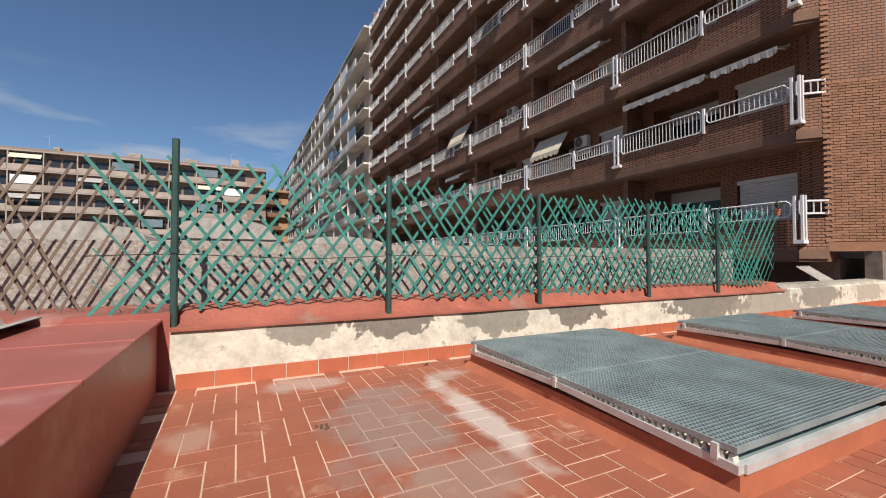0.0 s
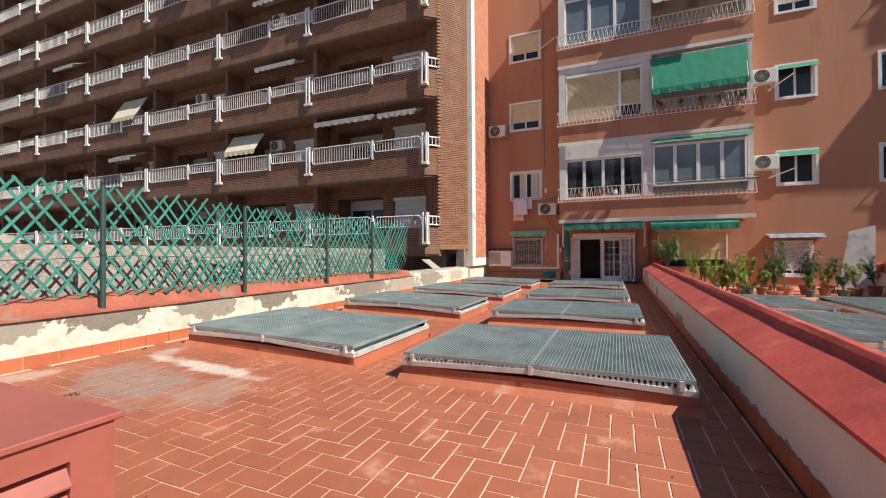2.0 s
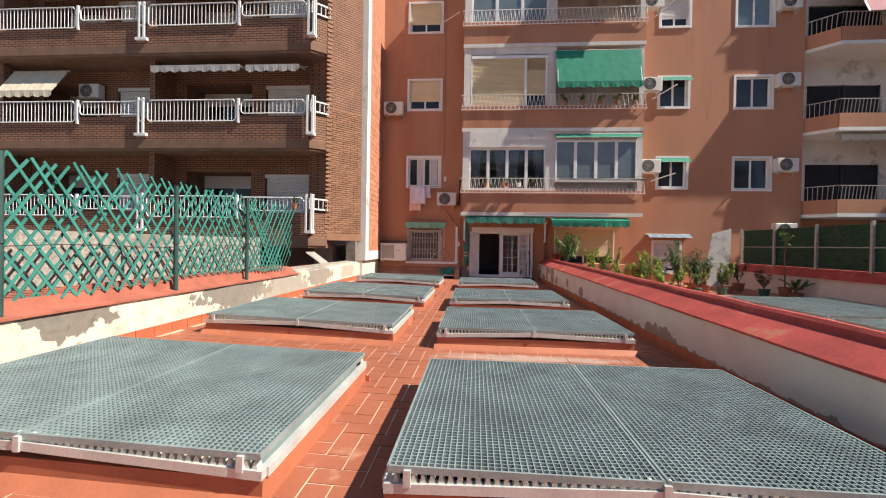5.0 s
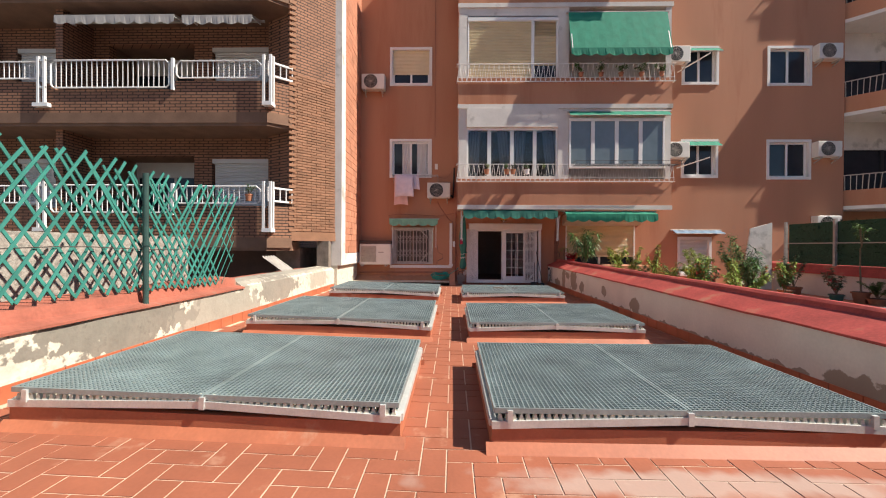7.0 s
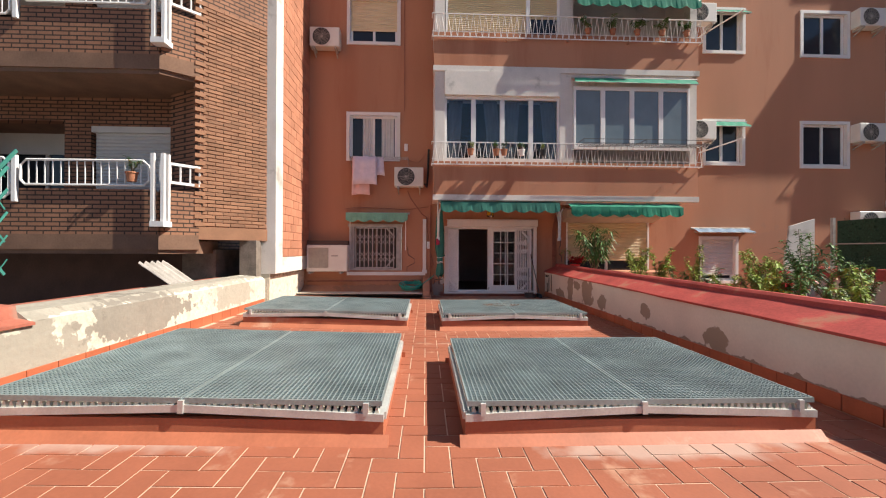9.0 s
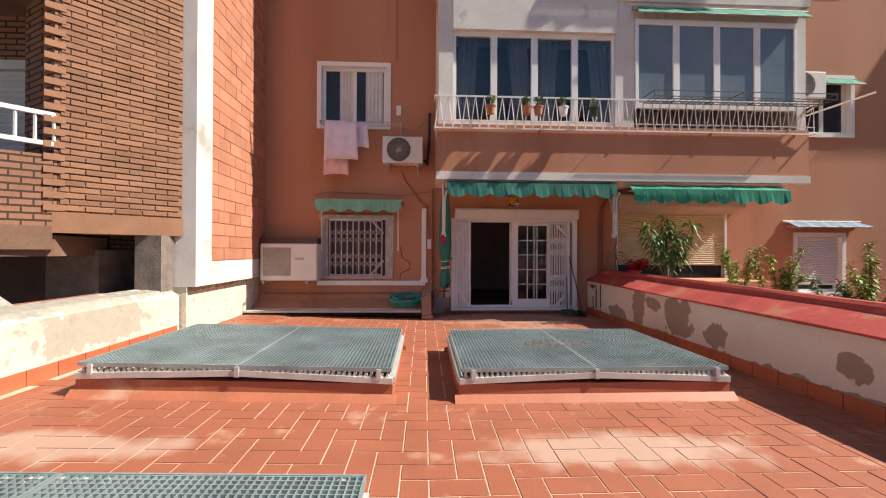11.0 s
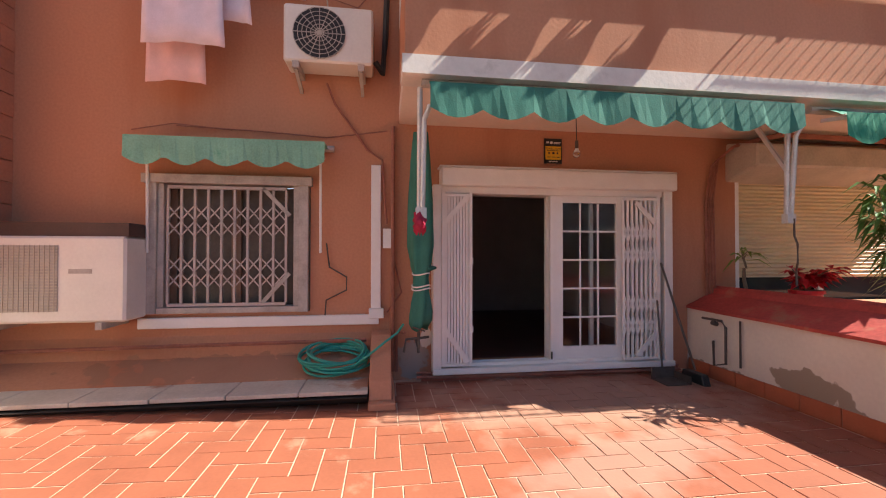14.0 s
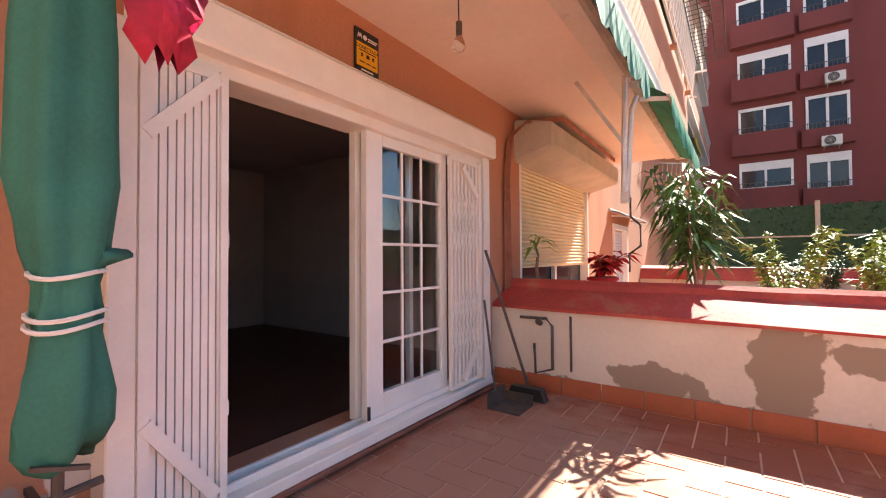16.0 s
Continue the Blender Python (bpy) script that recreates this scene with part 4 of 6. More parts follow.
awning(at_wall(3.2, 2.35, WX - 0.04), 1.72, 0.03, 0.28, PALEGREEN, "bleached green window awning with a scalloped edge", True, "small awnings")
b = Build()
for x0, w, flare in ((2.5, 0.3, 0.15), (1.9, 0.36, 0.1)):
    for j in range(9):
        y = x0 + w / 9 * j
        b.add([(WX + 0.112 - 0.02 * (j % 2), y, 3.98), (WX + 0.112 - 0.02 * ((j + 1) % 2), y + w / 9, 3.98), (WX + 0.112 - 0.02 * ((j + 1) % 2), y + w / 9, 5.1), (WX + 0.112 - 0.02 * (j % 2), y, 5.1)], [(0, 1, 2, 3)])
tagged(b.make("curtain", CURTAIN, recalc=False), "sheer white curtains behind the first-floor window", "curtain")


def scissor_gate(e, x0, x1, z0, z1, y, mt, pitch, name="gate", cross=True):
    """Folding lattice gate: upright channels joined by crossing strips."""
    b = Build()
    n = max(2, round((x1 - x0) / pitch))
    for i in range(n + 1):
        x = x0 + (x1 - x0) * i / n
        b.box(x - 0.012, y - 0.012, z0, x + 0.012, y + 0.012, z1)
        if cross and i < n:
            xb = x0 + (x1 - x0) * (i + 1) / n
            for k in range(2):
                zc = z0 + (z1 - z0) * (0.2 + 0.45 * k)
                hh = (z1 - z0) * 0.07
                for s in (-1, 1):
                    for q in (0, 2):
                        b.bar((x, y - 0.016, zc + hh * (q - s * 0.9)), (xb, y - 0.016, zc + hh * (q + s * 0.9)), 0.005, 0.013)
    b.box(x0, y - 0.02, z0 - 0.03, x1, y + 0.02, z0).box(x0, y - 0.02, z1, x1, y + 0.02, z1 + 0.03)
    return b.make(name, mt, e)


# barred window on the ground floor
e = thing("window", at_wall(3.06, 0.72) @ Matrix.Diagonal((0.9, 1, 0.95, 1)), "old window behind a folding scissor gate", "window", "house windows")
f = Build()
f.box(-0.1, -0.06, 0, 0, 0.12, 1.36).box(1.44, -0.06, 0, 1.54, 0.12, 1.36).box(-0.14, -0.08, 1.31, 1.58, 0.12, 1.4).box(0, -0.05, 0, 1.44, 0.12, 0.06)
f.box(0.0, -0.03, 0.06, 0.06, 0.1, 1.31).box(1.38, -0.03, 0.06, 1.44, 0.1, 1.31)
f.make("frame", OLDGREY, e, bevel=0.004)
scissor_gate(e, 0.1, 1.3, 0.1, 1.26, -0.02, mat("gate_grey", (0.45, 0.39, 0.36), 0.6, 0.2), 0.135)
Build().bar((1.06, -0.03, 1.28), (1.34, -0.03, 1.0), 0.02, 0.04).bar((1.06, -0.03, 0.1), (1.34, -0.03, 0.4), 0.02, 0.04).make("stay", OLDGREY, e)
Build().box(0, 0.16, 0, 1.44, 0.17, 1.31).make("pane", mat("dusty_brown_pane", (0.1, 0.08, 0.065), 0.35, 0.3, 4, 40, 0.05), e)
b = Build().box(0.05, 0.12, 0.02, 0.12, 0.16, 1.3).box(0.68, 0.12, 0.02, 0.78, 0.16, 1.3)
b.make("sash", mat("brown_sash", (0.2, 0.13, 0.09), 0.6), e)
b = Build().box(WX - 0.05, 0.98, 0.58, WX, 3.22, 0.68).box(WX - 0.06, 0.93, 0.64, WX, 1.08, 0.74).box(WX - 0.04, 0.96, 0.74, WX, 1.06, 2.2)
tagged(b.make("white_trunking", WHITE, bevel=0.006), "white painted sill band and cable duct on the orange wall", "trim")
# ledge with stone slabs
e = thing("stone_ledge", pose(0, 0, 0), "low masonry ledge topped with pale stone slabs", "ledge")
# Undercut body is near-black to paint the shade below the slabs.
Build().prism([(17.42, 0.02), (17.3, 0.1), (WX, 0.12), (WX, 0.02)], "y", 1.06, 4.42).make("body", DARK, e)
b = Build()
for i in range(6):
    b.box(17.32 + 0.003 * (i % 3), 1.06 + i * 0.56, 0.12, 17.7, 1.06 + i * 0.56 + 0.553, 0.155)
b.make("slab", SLABTOP, e, bevel=0.005)
Build().prism([(17.7, 0.12), (17.7, 0.155), (WX - 0.05, 0.3), (WX, 0.5), (WX, 0.12)], "y", 1.06, 4.42).make("backing", ORANGE, e)
Build().tube([(17.98, 1.1, 0.44), (17.98, 4.3, 0.42)], 0.02, 6).make("pipe", PIPE, e)
struct(Build().prism([(17.33, 0.06), (17.4, 0.2), (17.9, 0.5), (WX, 0.52), (WX, 0.06)], "y", 0.86, 1.05).box(17.25, 0.83, 0, WX, 1.055, 0.06).make("pier_low", ORANGE, bevel=0.008), "low orange masonry pier")

# terrace door
e = thing("terrace_door", at_wall(0.42, 0.13), "white sliding terrace door, half open, with folding gates", "door")
W_, H_ = 2.54, 1.85
f = Build()
f.box(-0.02, -0.14, -0.02, 0.07, 0.12, H_ + 0.02).box(W_, -0.14, -0.02, W_ + 0.1, 0.12, H_ + 0.02).box(-0.02, -0.16, -0.06, W_ + 0.11, 0.1, -0.0).box(0, -0.1, H_ - 0.06, W_, 0.1, H_ + 0.02)
f.box(0.0, -0.08, 0.0, W_, -0.05, 0.04).box(0.0, 0.0, 0.0, W_, 0.03, 0.04)
f.make("frame", GATEPINK, e, bevel=0.006)
Build().box(0.06, -0.2, H_ + 0.005, W_ + 0.12, 0.0, H_ + 0.19).box(0.04, -0.18, H_ + 0.19, W_ + 0.14, 0.0, H_ + 0.215).make("shutter_box", GATEPINK, e, bevel=0.012)
scissor_gate(e, 0.09, 0.36, 0.05, H_ - 0.1, -0.12, GATEPINK, 0.03, cross=False)
Build().bar((0.09, -0.145, 1.47), (0.34, -0.145, 1.75), 0.02, 0.05).bar((0.09, -0.145, 0.42), (0.34, -0.145, 0.06), 0.02, 0.05).box(0.07, -0.15, 0.03, 0.105, -0.1, H_ - 0.06).box(0.355, -0.15, 0.03, 0.385, -0.1, H_ - 0.06).box(0.37, -0.13, 1.06, 0.4, -0.11, 1.12).box(0.37, -0.13, 0.36, 0.4, -0.11, 0.42).make("gate_stay", GATEPINK, e)
scissor_gate(e, 2.06, 2.48, 0.05, H_ - 0.1, -0.12, GATEPINK, 0.055)
Build().bar((2.2, -0.145, 1.72), (2.42, -0.145, 1.5), 0.02, 0.05).bar((2.2, -0.145, 0.06), (2.42, -0.145, 0.3), 0.02, 0.05).box(2.44, -0.15, 0.03, 2.48, -0.1, H_ - 0.06).make("gate_stay", GATEPINK, e)
f = Build()
f.box(1.26, -0.06, 0.03, 1.4, -0.01, H_ - 0.06).box(2.02, -0.06, 0.03, 2.1, -0.01, H_ - 0.06).box(1.4, -0.06, 0.03, 2.02, -0.01, 0.17).box(1.4, -0.06, H_ - 0.13, 2.02, -0.01, H_ - 0.06)
for i in range(1, 3):
    x = 1.4 + 0.62 * i / 3
    f.box(x - 0.01, -0.045, 0.17, x + 0.01, -0.025, H_ - 0.13)
for i in range(1, 5):
    z = 0.17 + (H_ - 0.3) * i / 5
    f.box(1.4, -0.046, z - 0.01, 2.02, -0.024, z + 0.01)
f.make("sliding_leaf", PVC, e, bevel=0.003)
f = Build().box(1.24, 0.02, 0.03, 1.32, 0.07, H_ - 0.06).box(1.75, 0.02, 0.03, 1.79, 0.06, H_ - 0.06).box(2.4, 0.02, 0.03, 2.5, 0.07, H_ - 0.06)
f.make("rear_leaf", PVC, e)
Build().box(1.4, -0.037, 0.17, 2.02, -0.033, H_ - 0.13).make("pane", GLASS, e).visible_shadow = False
Build().box(1.262, -0.075, 0.04, 1.275, -0.06, 0.12).make("stop", BLACK, e)
struct(Build().box(WX - 0.1, -2.3, 0, WX, 0.55, 0.07).make("threshold", LEDGE), "red painted door step")
b = Build().tube([(WX - 0.13, 0.6, 0.05), (WX - 0.13, -2.3, 0.03)], 0.016, 8).tube([(WX - 0.1, 0.6, 0.085), (WX - 0.1, -2.3, 0.07)], 0.013, 8)
tagged(b.make("floor_pipe", PIPE), "red painted water pipes along the foot of the door wall", "pipe")

# neighbour's shuttered window under the balcony
e = thing("window", at_wall(-3.12, 0.62), "wide window with a lowered cream roller shutter", "window", "house windows")
s = Build()
for i in range(26):
    z = 0.42 + i * 0.045
    s.prism([(0.06, z), (0.035, z + 0.018), (0.06, z + 0.043)], "x", 0.02, 2.46)
s.box(0.02, 0.06, 0.4, 2.46, 0.065, 1.58)
s.make("shutter", CREAM, e)
# Box beige is darkened to hold the shade beneath the balcony.
Build().prism([(0.05, 1.5), (-0.42, 1.62), (-0.42, 1.86), (0.0, 1.96)], "x", -0.12, 2.6).make("shutter_box", mat("shaded_beige_box", (0.46, 0.4, 0.33), 0.7, 0.2, 3, 40, 0.1), e, bevel=0.02)
Build().box(0, 0.0, -0.07, 0.05, 0.12, 1.58).box(2.43, 0.0, -0.07, 2.48, 0.12, 1.58).box(0, 0.05, -0.07, 2.48, 0.12, 0.02).box(1.2, 0.07, 0, 1.27, 0.12, 0.4).make("frame", PVC, e)
Build().box(0.03, 0.13, 0, 2.45, 0.14, 1.58).make("pane", GLASSD, e)
b = Build()
for i in range(4):
    o = 0.03 * i
    b.tube([(WX - 0.03 - o * 0.3, -2.72 - o, 0.7), (WX - 0.03, -2.72 - o, 1.9), (WX - 0.04, -2.78 - o, 2.3 + o), (WX - 0.15, -2.95 - o, 2.5 + o * 0.5), (WX - 0.42, -3.3, 2.56 + o * 0.4), (WX - 0.44, -5.4, 2.52 + o * 0.4)], 0.012, 6)
tagged(b.make("cable_bundle", PIPE), "bundle of painted cables over the shutter box", "cable")

# awnings under the balcony
awning(pose(BX + 0.06, 0.6, 2.575, 0, 0, -90), 3.1, 0.06, 0.1, CANVASD, "rolled green terrace awning with a scalloped valance", True, "terrace awnings")
awning(pose(BX + 0.06, -2.75, 2.54, 0, 0, -90), 2.95, 0.12, 0.22, CANVAS, "bright green terrace awning with a scalloped valance", True, "terrace awnings")
for y in (0.66, -2.53):
    b = Build()
    b.tube([(BX + 0.12, y, 2.55), (BX + 0.14, y, 1.62)], 0.022, 8).tube([(BX + 0.05, y - 0.07, 2.4), (BX + 0.08, y - 0.03, 2.3), (BX + 0.12, y - 0.02, 1.6)], 0.02, 8)
    b.box(BX + 0.1, y - 0.05, 1.56, BX + 0.16, y + 0.03, 1.64)
    if y < 0:
        b.bar((BX + 0.12, y, 2.0), (BX + 0.5, y, 2.6), 0.03, 0.03)
    tagged(b.make("folded_awning_stay", ALU), "folded aluminium stay under the terrace awning", "awning stay", "awning stays")
tagged(Build().tube([(BX + 0.1, -2.56, 1.6), (BX + 0.1, -2.56, 1.45), (BX + 0.02, -2.5, 1.38), (BX + 0.02, -2.5, 1.22), (BX + 0.12, -2.6, 1.16), (BX + 0.12, -2.6, 1.02)], 0.009, 6).make("awning_crank", RUST), "bent iron awning crank", "crank")
tagged(Build().tube([(WX - 0.03, 1.5, 1.4), (WX - 0.03, 1.47, 1.16), (WX - 0.05, 1.3, 1.06), (WX - 0.05, 1.3, 0.93), (WX - 0.03, 1.5, 0.83), (WX - 0.03, 1.51, 0.68)], 0.008, 6).make("awning_crank", RUST), "bent iron awning crank", "crank")
for y in (3.12, 1.55):
    tagged(Build().tube([(WX - 0.1, y, 2.28), (WX - 0.08, y, 1.3)], 0.013, 6).make("awning_rod", WHITE), "white awning rod beside the barred window", "rod", "awning rods")

# tied-up green curtain
rings = [(z + 0.03, rx * 0.9, ry * 0.9) for z, rx, ry in [(2.5, 0.07, 0.05), (2.2, 0.10, 0.07), (1.8, 0.12, 0.09), (1.4, 0.13, 0.10), (1.2, 0.10, 0.09), (1.1, 0.075, 0.07), (1.02, 0.085, 0.08), (0.96, 0.08, 0.075), (0.86, 0.10, 0.085), (0.76, 0.115, 0.09), (0.67, 0.11, 0.09), (0.62, 0.085, 0.07)]]
e = thing("tied_curtain", pose(17.79, 0.575, -0.06), "dark green canvas curtain tied up with white cord", "curtain")
b = Build()
n = 28
vs, fs = [], []
for j, (z, rx, ry) in enumerate(rings):
    for i in range(n):
        a = 2 * math.pi * i / n
        q = 1 + 0.16 * math.sin(a * 5 + j * 0.5) + 0.06 * math.sin(a * 9 + j)
        vs.append((ry * q * math.cos(a), rx * q * math.sin(a), z + (0.04 * math.sin(a * 2) if j > 8 else 0)))
for j in range(len(rings) - 1):
    fs += [(j * n + i, j * n + (i + 1) % n, (j + 1) * n + (i + 1) % n, (j + 1) * n + i) for i in range(n)]
fs.append(tuple((len(rings) - 1) * n + i for i in range(n)))
b.add(vs, fs)
b.make("cloth", CANVASD, e, smooth=True)
b = Build()
for z, rr in ((1.16, 0.076), (1.045, 0.08), (1.015, 0.081)):
    b.tube([(rr * 1.05 * math.cos(a * math.pi / 10), rr * 1.1 * math.sin(a * math.pi / 10), z + 0.01 * math.sin(a * 0.6)) for a in range(21)], 0.007, 6)
b.make("cord", WHITE, e)
b = Build()
b.tube([(0, -0.03, 1.16), (-0.05, -0.07, 1.22), (-0.03, -0.13, 1.22), (0, -0.06, 1.18)], [0.015, 0.028, 0.02, 0.008], 7)
b.make("knot", CANVASD, e, smooth=True)
# crimson cloth on the awning rod
b = Build()
vs, fs = [], []
for j in range(6):
    z = 1.62 - j * 0.035
    rr = (0.02, 0.04, 0.055, 0.06, 0.05, 0.02)[j]
    for i in range(12):
        a = 2 * math.pi * i / 12
        vs.append((BX + 0.12 + rr * 0.85 * (1 + 0.35 * math.sin(3 * a + j) + 0.2 * math.sin(5 * a - 2 * j)) * math.cos(a), 0.66 + rr * 0.85 * (1 + 0.35 * math.sin(4 * a + 1.7 * j)) * math.sin(a), z + 0.02 * math.sin(4 * a + j)))
for j in range(5):
    fs += [(j * 12 + i, j * 12 + (i + 1) % 12, (j + 1) * 12 + (i + 1) % 12, (j + 1) * 12 + i) for i in range(12)]
b.add(vs, fs)
tagged(b.make("crimson_rag", CRIMSON, smooth=True), "crimson rag tied to the end of the awning arm", "cloth")

# sign and bulb
e = thing("alarm_sign", pose(WX - 0.012, -0.79, 2.28, 0, 0, -90), "black and yellow alarm notice on the orange wall", "sign")
Build().box(0, -0.006, 0, 0.2, 0.006, 0.27).make("plate", BLACK, e)
Build().box(0.012, -0.009, 0.04, 0.188, -0.006, 0.185).make("panel", YELLOW, e)


def words(text, size, m, mt, parent):
    c = bpy.data.curves.new("lettering", "FONT")
    c.body, c.size, c.extrude, c.align_x = text, size, 0.0008, "CENTER"
    dg = new("lettering", c)
    me = bpy.data.meshes.new_from_object(dg.evaluated_get(bpy.context.evaluated_depsgraph_get()))
    bpy.data.objects.remove(dg)
    o = new("lettering", me)
    me.materials.append(mt)
    o.parent = parent
    o.matrix_local = m
    return o


bpy.context.view_layer.update()
words("CONECTADA", 0.031, pose(0.1, -0.0105, 0.148, 90), BLACK, e)
b = Build()
for i, (x0, x1, z) in enumerate(((0.03, 0.17, 0.135), (0.045, 0.06, 0.1), (0.09, 0.115, 0.1), (0.14, 0.155, 0.1), (0.03, 0.075, 0.065), (0.085, 0.125, 0.065), (0.135, 0.175, 0.065))):
    b.box(x0, -0.011, z, x1, -0.0092, z + (0.006 if z != 0.1 else 0.022))
b.make("small_print", BLACK, e)
b = Build().box(0.05, -0.009, 0.016, 0.15, -0.0053, 0.026).box(0.105, -0.009, 0.225, 0.185, -0.0053, 0.232).box(0.105, -0.009, 0.212, 0.175, -0.0053, 0.219)
b.tube([(0.08, -0.0053, 0.225), (0.08, -0.009, 0.225)], 0.016, 12)
b.bar((0.02, -0.008, 0.212), (0.028, -0.008, 0.24), 0.002, 0.006).bar((0.028, -0.008, 0.24), (0.036, -0.008, 0.216), 0.002, 0.006).bar((0.036, -0.008, 0.216), (0.044, -0.008, 0.24), 0.002, 0.006).bar((0.044, -0.008, 0.24), (0.052, -0.008, 0.212), 0.002, 0.006)
b.make("header_mark", PVC, e)
e = thing("light_bulb", pose(17.34, -0.8, 2.2), "bare glass bulb hanging from a dark flex", "lamp")
Build().tube([(0, 0, 0.1), (0.003, 0.004, 0.44)], 0.004, 6).make("flex", BLACK, e)
Build().tube([(0, 0, 0.05), (0, 0, 0.12)], 0.016, 12).make("holder", RUST, e)
Build().tube([(0, 0, 0.06), (0, 0, 0.045), (0, 0, 0.02), (0, 0, -0.005), (0, 0, -0.025), (0, 0, -0.034)], [0.013, 0.017, 0.029, 0.034, 0.024, 0.005], 16).make("bulb", GLASS, e, smooth=True)

# big air conditioner in the corner
e = thing("air_conditioner", pose(WX - 0.03, 4.26, 0.7, 0, 0, -90), "large cream air-conditioning unit with a louvred front", "air conditioner", "air conditioners")
Build().box(0, -0.34, 0, 1.12, 0, 0.74).make("body", ACWHITE, e, bevel=0.02)
b = Build().box(0.06, -0.346, 0.1, 0.6, -0.338, 0.66)
b.make("fan_opening", OLDGREY, e)
b = Build()
for i in range(22):
    b.box(0.06, -0.356, 0.11 + i * 0.025, 0.6, -0.344, 0.117 + i * 0.025)
for i in range(14):
    b.box(0.08 + i * 0.038, -0.353, 0.1, 0.085 + i * 0.038, -0.343, 0.66)
b.make("grille", mat("grille_beige", (0.5, 0.44, 0.36), 0.6), e)
Build().box(0.68, -0.344, 0.42, 0.86, -0.338, 0.46).make("badge", OLDGREY, e)
Build().box(0.0, -0.3, 0.74, 1.12, 0.02, 0.86).make("hood", mat("dark_hood", (0.08, 0.045, 0.035), 0.7), e)
Build().box(0.05, -0.36, -0.06, 0.1, 0.02, 0).box(0.9, -0.36, -0.06, 0.95, 0.02, 0).make("bracket", OLDGREY, e)
tagged(Build().tube([(WX - 0.15, 1.02, 3.2), (WX - 0.12, 0.95, 3.1), (WX - 0.05, 0.92, 3.5), (WX - 0.05, 0.9, 4.2)], 0.03, 8).make("ac_hose", BLACK), "black insulated hose beside the air conditioner", "hose")
b = Build()
b.tube([(WX - 0.05, 1.5, 3.0), (WX - 0.03, 1.42, 2.8), (WX - 0.03, 1.2, 2.5), (WX - 0.03, 1.1, 2.35), (WX - 0.03, 0.95, 2.25), (WX - 0.03, 0.92, 1.8), (WX - 0.03, 0.9, 1.6)], 0.012, 6)
b.tube([(WX - 0.03, 2.9, 2.52), (WX - 0.03, 2.2, 2.5), (WX - 0.03, 1.5, 2.46), (WX - 0.03, 0.9, 2.55)], 0.007, 5)
b.tube([(WX - 0.02, 3.3, 2.47), (WX - 0.1, 2.9, 2.52), (WX - 0.02, 2.4, 2.5)], 0.006, 5)
b.tube([(WX - 0.03, 0.86, 1.4), (WX - 0.03, 0.8, 1.1), (WX - 0.03, 0.75, 0.9), (WX - 0.04, 0.9, 0.7)], 0.009, 5)
b.tube([(WX - 0.03, 1.55, 3.9), (WX - 0.03, 1.2, 3.8), (WX - 0.03, 0.95, 4.1)], 0.006, 5)
b.tube([(WX - 0.02, 1.62, 14), (WX - 0.02, 1.6, 5.3)], 0.008, 5)
tagged(b.make("wall_cable", PIPE), "painted cables running down the orange wall", "cable")
b = Build().tube([(WX - 0.04, 0.84, 0.1), (WX - 0.04, 0.84, 2.6)], 0.022, 8).tube([(WX - 0.06, 0.8, 0.1), (WX - 0.06, 0.8, 0.5), (WX - 0.12, 0.72, 0.5)], 0.014, 8)
tagged(b.make("down_pipe", PIPE), "red painted pipes in the wall corner", "pipe")
for y, z in ((0.84, 1.35), (1.5, 4.15)):
    tagged(Build().box(WX - 0.05, y, z, WX, y + 0.1, z + 0.2).make("junction_box", PVC, bevel=0.005), "small white junction box on the orange wall", "junction box", "junction boxes")
b = Build().tube([(17.75, 0.6, 0.35), (17.75, 0.6, 0.62)], 0.014, 8).tube([(17.75, 0.5, 0.5), (17.75, 0.72, 0.48), (17.75, 0.74, 0.36)], 0.012, 8).bar((17.72, 0.54, 0.56), (17.72, 0.66, 0.6), 0.02, 0.012)
b.bar((17.75, 0.6, 0.4), (WX, 0.6, 0.4), 0.02, 0.02)
tagged(b.make("wall_tap", RUST), "grey iron tap and pipework by the door", "tap")

# laundry under the first-floor window
e = thing("laundry_rack", pose(WX - 0.02, 3.08, 3.78, 0, 0, -90), "wall-hung drying rack with towels", "drying rack")
b = Build()
for i in range(5):
    b.tube([(0, -0.1 - i * 0.08, 0.1), (1.6, -0.1 - i * 0.08, 0.1)], 0.005, 5)
for x in (0, 1.6):
    b.bar((x, 0, 0.1), (x, -0.45, 0.1), 0.015, 0.015).bar((x, 0, -0.15), (x, -0.45, 0.1), 0.012, 0.012)
b.make("rack", OLDGREY, e)
for name, x0, x1, y, top, bot, mt in (("towel", 0.1, 0.72, -0.42, 0.11, -0.68, LILAC), ("towel", 0.05, 0.5, -0.25, 0.11, -0.95, PINK), ("cloth", 0.62, 0.92, -0.34, 0.11, -0.42, LILAC)):
    b = Build()
    n = 12
    pts = []
    for j in range(5):
        for i in range(n + 1):
            f = i / n
            pts.append((x0 + (x1 - x0) * f + 0.01 * j * (1 if f > 0.5 else -0.4), y - 0.012 * math.sin(f * 14 + j * 0.4), top + (bot - top) * j / 4 + 0.03 * math.sin(f * 3.0) * j / 4))
    b.add(pts, [(j * (n + 1) + i, j * (n + 1) + i + 1, (j + 1) * (n + 1) + i + 1, (j + 1) * (n + 1) + i) for j in range(4) for i in range(n)])
    o = b.make(name, mt, e, recalc=False, smooth=True)
    so = o.modifiers.new("thick", "SOLIDIFY")
    so.thickness = 0.006

